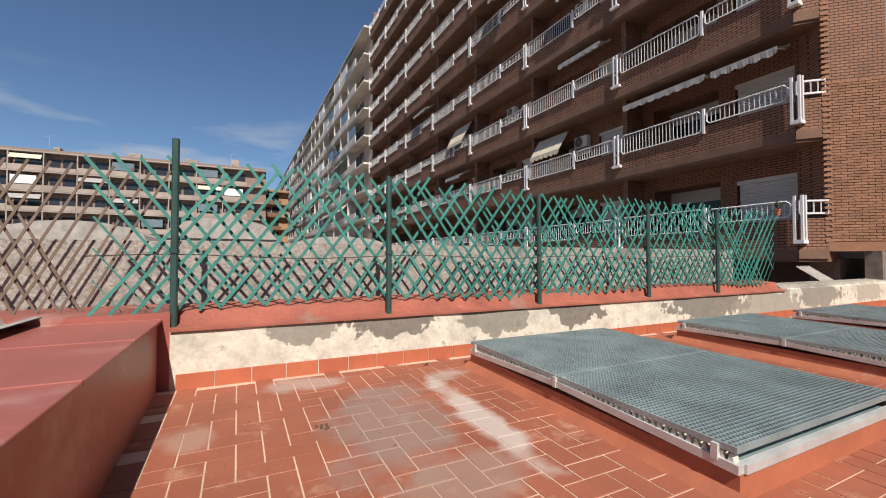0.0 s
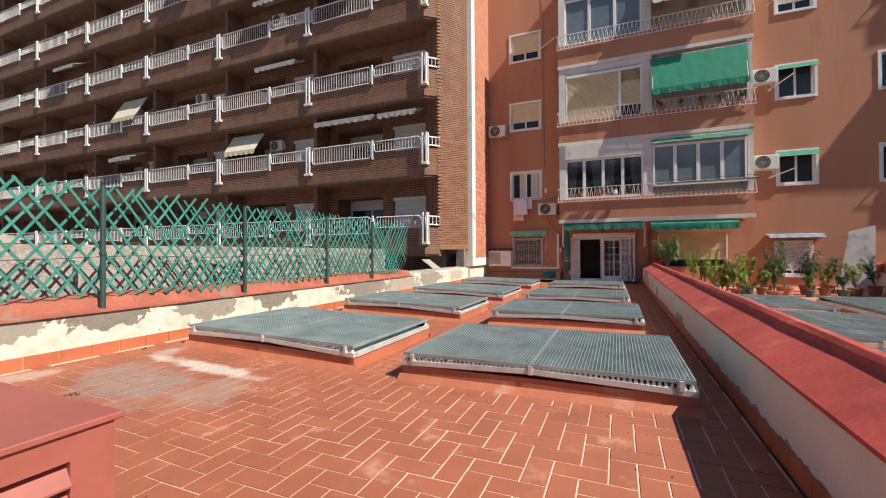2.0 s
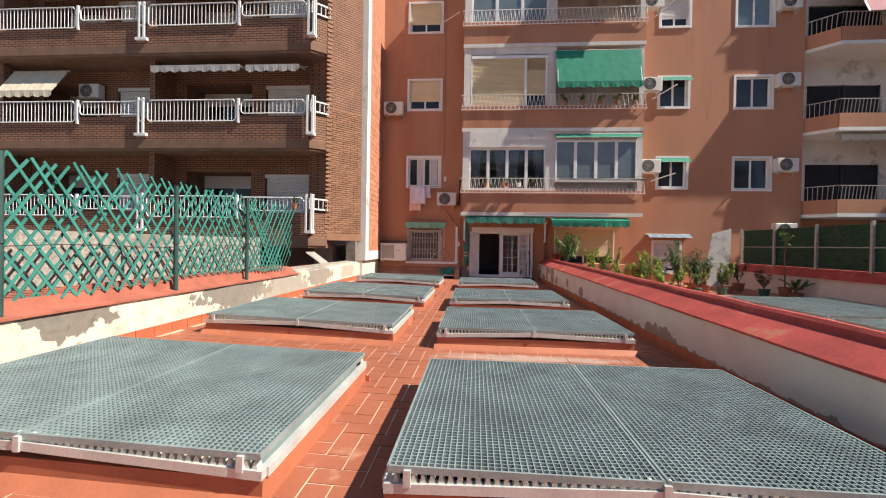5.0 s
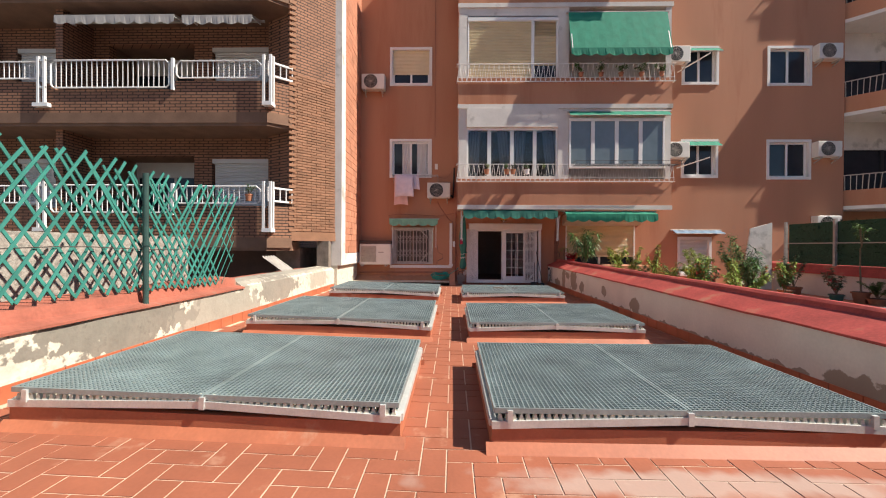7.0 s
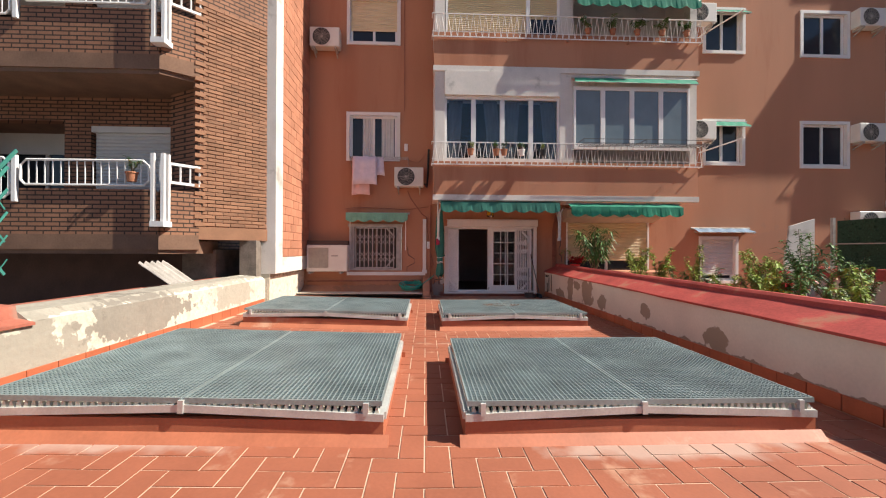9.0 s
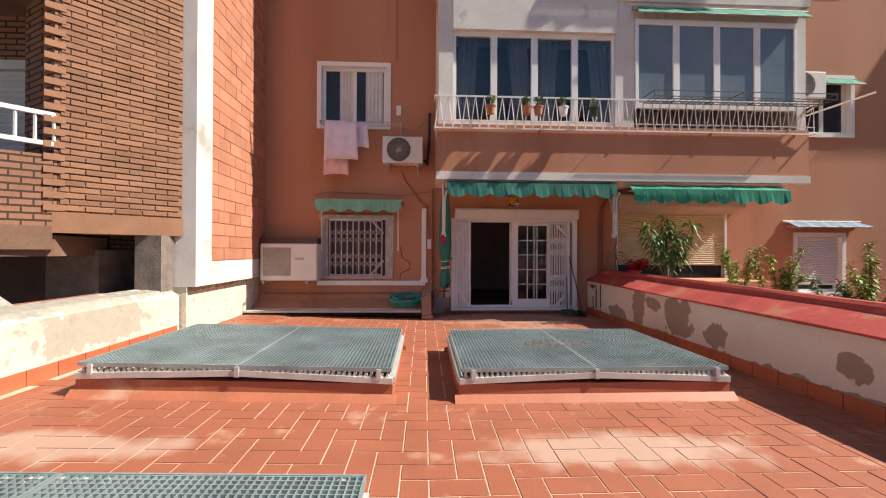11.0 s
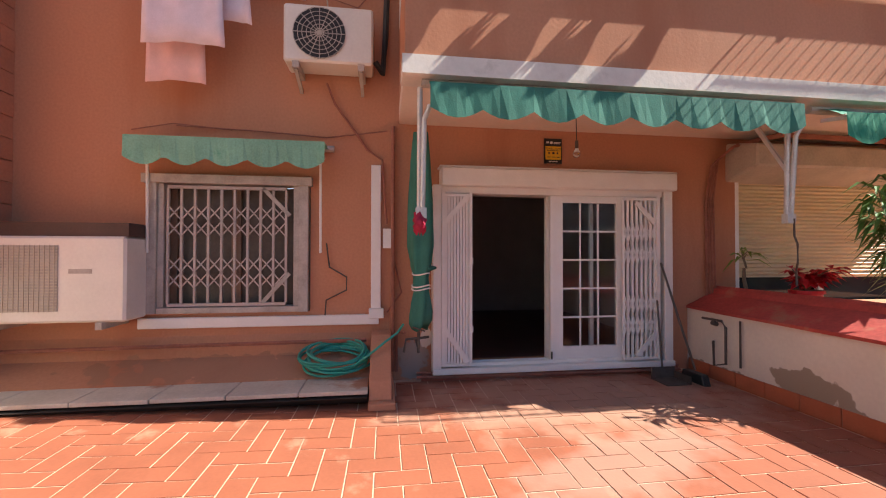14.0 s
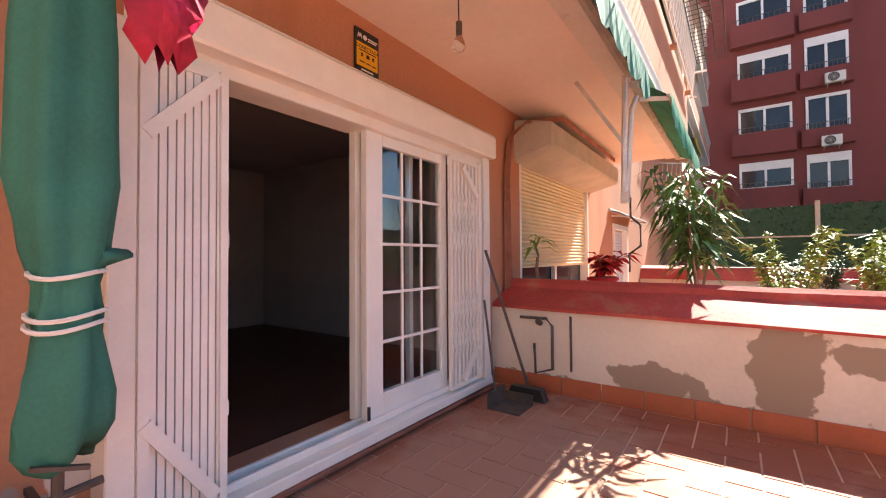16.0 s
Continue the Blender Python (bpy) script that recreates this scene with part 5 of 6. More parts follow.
# garden hose coil
rnd = random.Random(3)
b = Build()
for k in range(11):
    cx, cy, R1, R2 = 17.82 + rnd.uniform(-0.03, 0.03), 1.38 + rnd.uniform(-0.04, 0.04), 0.17 + rnd.uniform(-0.02, 0.03), 0.27 + rnd.uniform(-0.03, 0.04)
    b.tube([(cx + R1 * math.cos(a * math.pi / 16), cy + R2 * math.sin(a * math.pi / 16), 0.27 + k * 0.011 + 0.075 * math.cos(a * math.pi / 16) + 0.012 * math.sin(a * 0.4 + k)) for a in range(33)], 0.012, 6)
b.tube([(17.66, 1.2, 0.27), (17.64, 1.05, 0.38), (17.7, 0.92, 0.47), (17.78, 0.8, 0.54), (17.85, 0.74, 0.61)], 0.012, 6)
tagged(b.make("garden_hose", HOSE, smooth=True), "coiled green garden hose on the stone ledge", "hose")

# broom, shovel and pipes in the corner by the wall
e = thing("broom", pose(17.62, -2.2, 0), "old broom with a dark brush head leaning on the gate", "broom")
Build().tube([(0, 0, 0.12), (0.28, 0.17, 1.2)], 0.012, 8).make("stick", RUST, e)
b = Build().prism([(-0.13, 0.1), (0.13, 0.1), (0.17, 0.0), (-0.17, 0.0)], "y", -0.04, 0.04)
b.make("brush", BLACK, e, bevel=0.008)
e = thing("dustpan", pose(17.72, -1.95, 0), "dark metal dustpan with a long handle", "dustpan")
Build().tube([(0.05, 0, 0.05), (0.16, -0.02, 0.8)], 0.01, 8).make("stick", RUST, e)
Build().box(-0.2, -0.13, 0.0, 0.05, 0.13, 0.012).box(0.04, -0.13, 0, 0.055, 0.13, 0.12).box(-0.2, -0.13, 0, 0.05, -0.12, 0.08).make("pan", RUST, e)
b = Build().tube([(17.78, -2.42, 0.62), (17.55, -2.44, 0.62), (17.5, -2.44, 0.56), (17.5, -2.44, 0.2), (17.65, -2.44, 0.15), (17.66, -2.44, 0.4)], 0.013, 8).tube([(17.35, -2.46, 0.65), (17.35, -2.46, 0.2)], 0.01, 6)
b.tube([(17.6, -2.43, 0.58), (17.6, -2.38, 0.6)], 0.025, 8)
tagged(b.make("water_pipe", RUST), "grey water pipes with a tap on the low wall", "pipe")


# ---- balcony railings, flower shelf and glazing of the orange house ----
def picket_rail(m, L, label, turn=True):
    e = thing("railing", m, label, "railing", "balcony railings of the orange house")
    b = Build()
    b.box(0, -0.07, 0.0, L, -0.05, 0.025).box(0, -0.13, 0.55, L, -0.105, 0.575).box(0, -0.08, 0.13, L, -0.065, 0.145)
    n = int(L / 0.16)
    for i in range(n):
        x = L * i / n
        b.bar((x, -0.06, 0.0), (x + L / n / 2, -0.12, 0.56), 0.012, 0.012).bar((x + L / n, -0.06, 0.0), (x + L / n / 2, -0.12, 0.56), 0.012, 0.012)
    for x in (0, L):
        b.box(x - 0.012, -0.12, 0, x + 0.012, 0.1, 0.02).box(x - 0.012, -0.12, 0.55, x + 0.012, 0.1, 0.575)
    b.make("pickets", WHITE, e)
    b = Build()
    for i in range(int(L / 1.6) + 1):
        x = 0.3 + i * 1.6
        b.box(x, -0.07, -0.06, x + 0.03, 0.02, 0.0)
    b.make("bracket", ORANGE, e)
    return e


rail0 = picket_rail(pose(BX, Y1 + 0.05, 3.5, 0, 0, -90), Y1 - Y0 + 0.1, "white zigzag picket railing")
for k in (1, 2):
    copy_thing(rail0, pose(BX, Y1 + 0.05, 3.5 + S * k - 0.05, 0, 0, -90))
e = thing("drying_shelf", pose(BX - 0.13, -2.95, 4.0, 0, 0, -90), "rusty wire shelf hung on the railing", "shelf")
b = Build()
for i in range(4):
    b.bar((0, -0.12 * i, 0), (3.3, -0.12 * i, 0), 0.012, 0.012)
for i in range(30):
    b.bar((i * 0.113, 0, -0.004), (i * 0.113, -0.36, -0.004), 0.006, 0.006)
for x in (0, 1.6, 3.3):
    b.bar((x, 0, 0.1), (x, -0.36, 0.1), 0.012, 0.012).bar((x, -0.36, 0), (x, -0.36, 0.1), 0.012, 0.012)
b.bar((0, -0.36, 0.1), (3.3, -0.36, 0.1), 0.012, 0.012)
b.make("wire", RUST, e)


def glazing(m, w, h, n, label, pane, curtains=False):
    e = thing("balcony_glazing", m, label, "window", "closed balconies")
    f = Build().box(0, 0, 0, w, 0.07, 0.1).box(0, 0, h - 0.1, w, 0.07, h)
    for i in range(n + 1):
        x = i * w / n
        f.box(max(0, x - 0.06), 0, 0.1, min(w, x + 0.06), 0.07, h - 0.1)
    f.make("frame", PVC, e, bevel=0.005)
    Build().box(0.02, 0.03, 0.05, w - 0.02, 0.038, h - 0.05).make("pane", pane, e)
    if curtains:
        # Near-black sheet stands in for the unlit room behind the curtains.
        Build().box(0.02, 0.6, 0, w - 0.02, 0.65, h).make("room_shade_sheet", DARK, e)
        for i in range(n):
            b = Build()
            x0 = i * w / n + (0.12 if i % 2 == 0 else w / n * 0.35)
            for j in range(8):
                xa, xb = x0 + j * 0.045, x0 + (j + 1) * 0.045
                b.quad((xa + (0.15 if i % 2 else -0.1), 0.12 + 0.02 * (j % 2), 0.05), (xb + (0.15 if i % 2 else -0.1), 0.12 + 0.02 * ((j + 1) % 2), 0.05), (xb, 0.12 + 0.02 * ((j + 1) % 2), h - 0.1), (xa, 0.12 + 0.02 * (j % 2), h - 0.1))
            b.make("curtain", mat("grey_curtain", (0.12, 0.12, 0.14), 0.9), e, recalc=False)
    return e


glazing(pose(BX + 0.05, Y1 - 0.28, 3.6, 0, 0, -90), 3.0, 1.72, 4, "white four-part balcony glazing with dark curtains", GLASS, True)
glazing(pose(BX - 0.02, -2.86, 3.95, 0, 0, -90), 3.1, 1.65, 4, "white four-part balcony glazing with pale reflections", GLASSB)
glazing(pose(BX + 0.1, Y1 - 0.28, FL[2] + 1.0, 0, 0, -90), 3.0, 2.0, 3, "pale glazing closing an upper balcony", GLASSB)
e = thing("roller_shutter", pose(BX + 0.06, Y1 - 0.3, FL[1] + 0.95, 0, 0, -90), "lowered cream roller shutter of a closed balcony", "shutter")
s = Build()
for i in range(38):
    z = 0.05 + i * 0.05
    s.prism([(0.04, z), (0.015, z + 0.02), (0.04, z + 0.048)], "x", 0.05, 2.1).prism([(0.05, z + (0.45 if i < 29 else 0)), (0.025, z + 0.02 + (0.45 if i < 29 else 0)), (0.05, z + 0.048 + (0.45 if i < 29 else 0))], "x", 2.2, 2.95)
s.make("slats", CREAM, e)
Build().box(0, 0, 0, 0.05, 0.08, 2.0).box(2.1, 0, 0, 2.2, 0.08, 2.0).box(2.92, 0, 0, 2.98, 0.08, 2.0).box(0, -0.03, 1.95, 3, 0.08, 2.1).make("frame", PVC, e)
Build().box(2.2, 0.06, 0, 2.95, 0.07, 0.6).make("pane", GLASSD, e)
awning(pose(BX - 0.05, -2.8, FL[1] + S - 0.2, 0, 0, -90), 3.2, 1.35, 0.35, CANVAS, "large green canvas awning let down over a balcony", True, "balcony awnings")
awning(pose(BX - 0.05, -2.85, FL[0] + S - 0.12, 0, 0, -90), 3.25, 0.15, 0.12, CANVAS, "narrow green awning over balcony glazing", False, "balcony awnings")
awning(pose(BX - 0.02, -2.85, FL[2] + S - 0.35, 0, 0, -90), 3.25, 1.0, 0.5, BEIGEAWN, "striped beige awning over a balcony", True, "balcony awnings")
for y, z in ((4.22, 7.0), (-6.25, 4.45), (-6.25, 7.7), (-6.25, 11.0), (-12.0, 4.6), (-12.0, 8.0), (-12.0, 11.1), (-12.0, 2.0)):
    copy_thing(ac0, pose(WX - 0.02 if y > 0 or y < -10 else WX - 0.5, y if y > -10 else y + 0.25, z - 0.1, 0, 0, -90))
b = Build()
for z in (4.15, 7.5, 10.8):
    b.bar((WX - 0.3, -6.9, z), (BX - 0.2, -7.3, z + 0.12), 0.03, 0.03)
b.bar((WX, 1.7, 11.0), (BX + 0.4, 1.0, 10.9), 0.03, 0.03)
tagged(b.make("clothes_pole", PVC), "white clothes-line poles on the facade", "pole")


# ---- balconies of the neighbouring block at the far right ----
e0 = thing("wide_balcony", pose(0, 0, 2.75), "wide orange balcony with pale railing and white recess", "balcony", "wide balconies")
pl = [(18.3, -12.9), (17.4, -13.7), (17.4, -26), (18.9, -26), (18.9, -12.9)]
Build().prism(pl, "z", 0.0, 0.14).make("slab", WHITE, e0)
Build().bar((18.3, -12.95, 0.4), (17.45, -13.72, 0.4), 0.12, 0.55).box(17.4, -26, 0.14, 17.52, -13.7, 0.68).make("parapet", ORANGE, e0)
b = Build()
for i in range(90):
    y = -13.7 - i * 0.135
    b.bar((17.42, y, 0.66), (17.34, y, 1.2), 0.02, 0.02)
for i in range(9):
    f = i / 8
    b.bar((18.28 - 0.86 * f, -12.92 - 0.78 * f, 0.66), (18.24 - 0.9 * f, -12.86 - 0.84 * f, 1.2), 0.02, 0.02)
b.bar((17.34, -13.7, 1.2), (17.34, -26, 1.2), 0.03, 0.03).bar((18.24, -12.86, 1.2), (17.34, -13.7, 1.2), 0.03, 0.03)
b.make("railing", OLDGREY, e0)
w = Build()
holed(w, "x", 18.9, 0.2, -26, -12.9, 0.14, S, [(-16.5, -13.6, 0.3, 2.3), (-20.5, -18.2, 0.3, 2.3)])
w.make("wall", OFFWHITE, e0)
Build().box(17.7, -17.5, 0.14, 18.9, -17.3, S).make("divider", ORANGE, e0)
Build().box(19.0, -16.5, 0.3, 19.02, -13.6, 2.3).box(19.0, -20.5, 0.3, 19.02, -18.2, 2.3).make("pane", GLASSD, e0)
b = Build()
for y in (-13.6, -15.1, -16.5, -18.2, -19.4, -20.5):
    b.box(18.95, y - 0.06, 0.3, 19.0, y + 0.06, 2.3)
b.make("door_frame", BLACK, e0)
for k in (1, 2, 3):
    copy_thing(e0, pose(0, 0, 2.75 + S * k))
struct(Build().box(19.1, -26, -0.3, 22, -12.9, 15.5).make("wall_far_right", ORANGE), "orange rendered wall behind the wide balconies")
awning(pose(17.9, -14.2, 2.75 + 3 * S - 0.02, 0, 0, -90), 4.4, 2.3, 1.0, PINKAWN, "dusty pink canvas awning let down over a balcony", False, "balcony awnings")
awning(pose(17.7, -13.9, 2.75 + S - 0.03, 0, 0, -90), 4.0, 0.1, 0.15, BEIGEAWN, "striped beige awning rolled up above the balcony", True, "balcony awnings")
awning(pose(17.7, -18.3, 2.75 + S - 0.03, 0, 0, -90), 4.0, 0.1, 0.15, mat("yellow_stripe", (0.55, 0.4, 0.06), 0.8, 0.4, 8), "yellow striped awning rolled up above the balcony", True, "balcony awnings")
awning(pose(17.7, -17.7, 2.75 + 2 * S - 0.03, 0, 0, -90), 4.0, 0.1, 0.15, BEIGEAWN, "beige striped awning rolled up above the balcony", True, "balcony awnings")
# maroon house at right angles
e = thing("maroon_house", pose(0, 0, 0), "maroon rendered apartment house with white framed windows", "building")
Build().box(-6, -40, -0.3, 19.5, -30, 18.5).make("wall", MAROON, e)
for k in range(5):
    z = 1.2 + k * 3.3
    for x0, x1, z0, z1 in ((13.6, 16.0, 0.7, 2.1), (11.2, 12.9, 0.4, 2.2), (4.5, 6.5, 0.7, 2.1), (1, 2.6, 0.4, 2.2)):
        b = Build()
        for x in (x0, (x0 + x1) / 2, x1):
            b.box(x - 0.06, -30, z + z0, x + 0.06, -29.93, z + z1)
        b.box(x0 - 0.06, -30, z + z1 - 0.1 - (0.3 if k % 2 else 0), x1 + 0.06, -29.92, z + z1 + 0.08).box(x0 - 0.06, -30, z + z0 - 0.08, x1 + 0.06, -29.9, z + z0)
        b.make("window_frame", PVC, e)
        Build().box(x0, -30.02, z + z0, x1, -29.99, z + z1).make("pane", GLASSD, e)
    for x0, x1, y1, z0, z1 in ((11.0, 13.2, -29.6, -0.6, 0.35), (13.4, 16.4, -29.5, -0.7, 0.6)):
        Build().box(x0, -30, z + z0, x1, y1, z + z1).make("sill_panel", MAROON, e)
        b = Build()
        for i in range(12):
            x = x0 + 0.1 + (x1 - x0 - 0.2) * i / 11
            b.box(x - 0.012, y1 - 0.05, z + z1, x + 0.012, y1 - 0.03, z + z1 + 0.3)
        b.box(x0 + 0.08, y1 - 0.06, z + z1 + 0.3, x1 - 0.08, y1 - 0.02, z + z1 + 0.33)
        b.make("rail", RUST, e)
for x, z in ((11.2, 7.0), (11.0, 10.4)):
    copy_thing(ac0, pose(x + 1.2, -29.5, z, 0, 0, 180))

# ---- hedge screen and end wall of the neighbour's terrace ----
struct(Build().box(-8, -10.1, -0.3, WX, -9.7, 0.62).make("wall_next_door", WALLWHITE), "low stained wall of the neighbour's terrace")
struct(Build().prism([(-9.62, 0.62), (-9.75, 0.86), (-10.0, 0.92), (-10.15, 0.62)], "x", -8, WX).make("coping_next_door", COPE), "red coping of the neighbour's wall")
e = thing("hedge_screen", pose(0, -9.85, 0), "dark artificial-hedge screen on metal posts", "fence")
b = Build().box(-8, -0.02, 0.9, 16.6, 0.02, 2.12)
rnd = random.Random(8)
for i in range(2600):
    x, z = rnd.uniform(-4, 16.6), rnd.uniform(0.92, 2.16)
    s = rnd.uniform(0.03, 0.06)
    a = rnd.uniform(0, 6.28)
    b.add([(x, 0.02, z), (x + s * math.cos(a), 0.05, z + s * math.sin(a)), (x + s * math.cos(a + 1), 0.07, z + s * math.sin(a + 1))], [(0, 1, 2)])
b.make("hedge", SCREEN, e, recalc=False)
b = Build()
for i in range(13):
    b.box(-4 + i * 1.72, 0.03, 0.85, -3.93 + i * 1.72, 0.1, 2.2)
b.box(-8, 0.05, 1.5, 16.6, 0.08, 1.53)
b.make("post", OLDGREY, e)
b = Build().prism([(-9.6, 0.0), (-9.6, 2.2), (-8.9, 2.0), (-8.6, 0.0)], "x", 17.0, 17.05)
tagged(b.make("partition_screen", OFFWHITE), "white partition panel by the house wall", "screen")


# ---- plants ----
def pot(e, r, h, mt):
    b = Build()
    b.tube([(0, 0, 0), (0, 0, h * 0.86), (0, 0, h * 0.86), (0, 0, h)], [r * 0.72, r * 0.95, r * 1.08, r * 1.08], 16)
    b.make("pot", mt, e)
    Build().tube([(0, 0, h - 0.02), (0, 0, h + 0.004)], r * 0.95, 16).make("soil", DRYLEAF, e)


def plant(m, label, r, h, mt, leafm, tall, spread, n, size, slim=0.35, seed=1, flowers=None, droop=0.4, trunk=0.0):
    """A potted plant: stems that fork, each hung with folded leaves."""
    rnd = random.Random(seed)
    e = thing("potted_plant", m, label, "plant", "potted plants")
    pot(e, r, h, mt)
    st, lf = Build(), Build()
    stems = max(3, int(3 + spread * 8))
    tips = []
    if trunk:
        st.tube([(0, 0, h), (0.02, 0.01, h + trunk * 0.5), (0.0, 0.03, h + trunk)], [0.022, 0.018, 0.014], 6)
    for i in range(stems):
        a = rnd.uniform(0, 6.28)
        base = Vector((0, 0, h + trunk))
        top = base + Vector((math.cos(a) * spread * rnd.uniform(0.2, 1), math.sin(a) * spread * rnd.uniform(0.2, 1), (tall - trunk) * rnd.uniform(0.55, 1)))
        mid = base.lerp(top, 0.5) + Vector((rnd.uniform(-0.05, 0.05), rnd.uniform(-0.05, 0.05), 0.08 * tall))
        st.tube([base, mid, top], [0.011, 0.008, 0.004], 5)
        tips.append((base, mid, top))
    for i in range(n):
        ba, mi_, to = rnd.choice(tips)
        f = rnd.uniform(0.25, 1)
        p = ba.lerp(mi_, f * 2) if f < 0.5 else mi_.lerp(to, f * 2 - 1)
        a = rnd.uniform(0, 6.28)
        d = Vector((math.cos(a), math.sin(a), rnd.uniform(-droop, 0.5))).normalized()
        s = d.cross(Vector((0, 0, 1))).normalized()
        L = size * rnd.uniform(0.6, 1.25)
        w = L * slim
        q = p + d * L * 0.5 + Vector((0, 0, 0.1 * L))
        t = p + d * L + Vector((0, 0, -droop * 0.45 * L))
        lf.add([p, q + s * w * 0.5, t, q - s * w * 0.5, q - Vector((0, 0, w * 0.18))], [(0, 1, 4), (1, 2, 4), (0, 4, 3), (4, 2, 3)], 1 if flowers and rnd.random() < 0.16 else 0)
    st.make("stem", BARK, e)
    lf.make("leaf", [leafm, flowers or leafm], e, recalc=False)
    return e


P = [
    (13.6, -4.4, 0.16, 0.3, POTGREEN, LEAFY, 0.95, 0.28, 260, 0.10, 0.4, None, "yellow-green shrub in a dark pot"),
    (12.9, -5.1, 0.2, 0.32, POTGREEN, LEAFY, 1.0, 0.34, 380, 0.10, 0.4, None, "dense yellow-green shrub in a black pot"),
    (13.4, -5.6, 0.15, 0.24, POTCLAY, LEAFD, 0.5, 0.26, 200, 0.1, 0.4, REDLEAF, "flowering plant in a clay pot"),
    (13.2, -6.7, 0.13, 0.2, POTGREEN, LEAF, 0.45, 0.22, 180, 0.09, 0.4, None, "small green plant in a dark pot"),
    (13.9, -7.3, 0.16, 0.22, POTCLAY, LEAFY, 0.55, 0.28, 220, 0.1, 0.4, REDLEAF, "leafy plant in a clay pot"),
    (12.5, -4.2, 0.15, 0.22, BLACK, LEAFY, 0.7, 0.26, 260, 0.09, 0.4, None, "yellow-green shrub in a black pot"),
    (11.4, -4.3, 0.15, 0.22, POTGREEN, LEAF, 0.75, 0.3, 320, 0.1, 0.4, REDLEAF, "flowering shrub in a green pot"),
    (10.6, -4.6, 0.17, 0.24, POTCLAY, LEAFY, 0.8, 0.35, 380, 0.1, 0.4, None, "bushy shrub in a clay pot"),
    (13.0, -6.05, 0.22, 0.3, POTCLAY, LEAF, 1.15, 0.36, 300, 0.11, 0.45, None, "small lemon tree in a clay pot"),
    (14.5, -6.9, 0.2, 0.28, POTCLAY, LEAFD, 1.15, 0.5, 300, 0.34, 0.12, None, "palm-like plant in a clay pot"),
    (13.3, -7.5, 0.15, 0.22, POTGREEN, LEAF, 0.5, 0.25, 200, 0.09, 0.5, REDLEAF, "flowering geranium in a green pot"),
    (13.9, -8.0, 0.18, 0.24, POTCLAY, LEAFY, 0.6, 0.3, 260, 0.1, 0.4, None, "bushy shrub in a clay pot"),
    (13.1, -8.6, 0.15, 0.22, POTGREEN, LEAFD, 0.55, 0.25, 200, 0.1, 0.4, REDLEAF, "red flowering plant in a dark pot"),
    (12.8, -9.3, 0.2, 0.15, POTCLAY, LEAF, 0.38, 0.45, 900, 0.07, 0.25, None, "low feathery green bush"),
    (15.2, -5.4, 0.18, 0.26, POTCLAY, LEAF, 0.7, 0.35, 260, 0.12, 0.4, REDLEAF, "leafy plant with red flowers"),
    (15.6, -7.8, 0.2, 0.26, POTCLAY, LEAFD, 0.9, 0.4, 300, 0.2, 0.25, None, "dark leafy plant in a clay pot"),
    (15.85, -4.1, 0.2, 0.3, POTCLAY, LEAFY, 1.1, 0.45, 900, 0.09, 0.45, None, "dense yellow-green shrub in a clay pot"),
    (15.2, -4.2, 0.2, 0.3, POTCLAY, LEAFY, 1.15, 0.5, 900, 0.09, 0.45, None, "dense yellow-green shrub in a clay pot"),
    (14.5, -4.2, 0.17, 0.3, POTCLAY, LEAF, 0.9, 0.3, 240, 0.1, 0.4, None, "green shrub in a clay pot"),
]
for i, (x, y, r, h, mt, lm, tall, sp_, n, size, slim, fl, lab) in enumerate(P):
    if x < 14 and size < 0.2:
        x, tall, sp_, n = x + 0.5, tall * 1.25, sp_ * 1.25, int(n * 1.9)
    plant(pose(x, y, 0), lab, r, h, mt, lm, tall, sp_, n, size, slim, 20 + i, fl)
for i, (x, y, lm, fl, tall, sp_, lab) in enumerate((
        (12.6, -4.6, LEAFY, None, 0.95, 0.42, "bushy variegated shrub in a clay pot"), (12.1, -5.4, LEAF, None, 1.2, 0.4, "leafy young citrus tree in a clay pot"),
        (14.6, -5.9, LEAF, REDLEAF, 0.8, 0.4, "flowering shrub in a clay pot"), (15.0, -8.7, LEAFD, None, 1.1, 0.5, "dark leafy shrub in a clay pot"), (12.0, -4.2, LEAFY, YELLOW, 0.7, 0.4, "yellow flowering shrub in a clay pot"))):
    plant(pose(x, y, 0), lab, 0.18, 0.27, POTCLAY, lm, tall, sp_, 620, 0.1, 0.42, 120 + i, fl)
e = thing("timber_stack", pose(8.25, -9.0, 0), "stack of weathered grey boards by the neighbour's wall", "timber")
for i, (x, y, z, L) in enumerate(((0.0, 0.0, 0.0, 1.15), (0.2, -0.02, 0.0, 1.1), (0.02, 0.03, 0.07, 1.12), (0.21, 0.0, 0.07, 1.0), (0.1, -0.05, 0.14, 0.9))):
    Build().box(x - 0.08, y - L / 2, z, x + 0.08, y + L / 2, z + 0.062).make("board", CEMENT, e, bevel=0.006)
plant(pose(13.6, -9.2, 0), "slender young tree in a clay pot", 0.18, 0.28, POTCLAY, LEAF, 1.75, 0.3, 110, 0.13, 0.4, 51, None, 0.4, 1.1)
plant(pose(16.5, -3.3, 0), "tall long-leaved plant in a clay pot", 0.2, 0.35, POTCLAY, LEAF, 1.85, 0.5, 520, 0.26, 0.15, 52, None, 0.7, 0.35)
plant(pose(17.25, -3.08, 0.75), "red poinsettia in a red pot", 0.13, 0.2, REDLEAF, REDLEAF, 0.24, 0.24, 120, 0.15, 0.5, 53, REDLEAF)
plant(pose(17.85, -3.02, 0.75), "small palm seedling in a pot", 0.08, 0.14, POTCLAY, LEAFY, 0.45, 0.05, 14, 0.22, 0.2, 54, None, 0.5, 0.25)
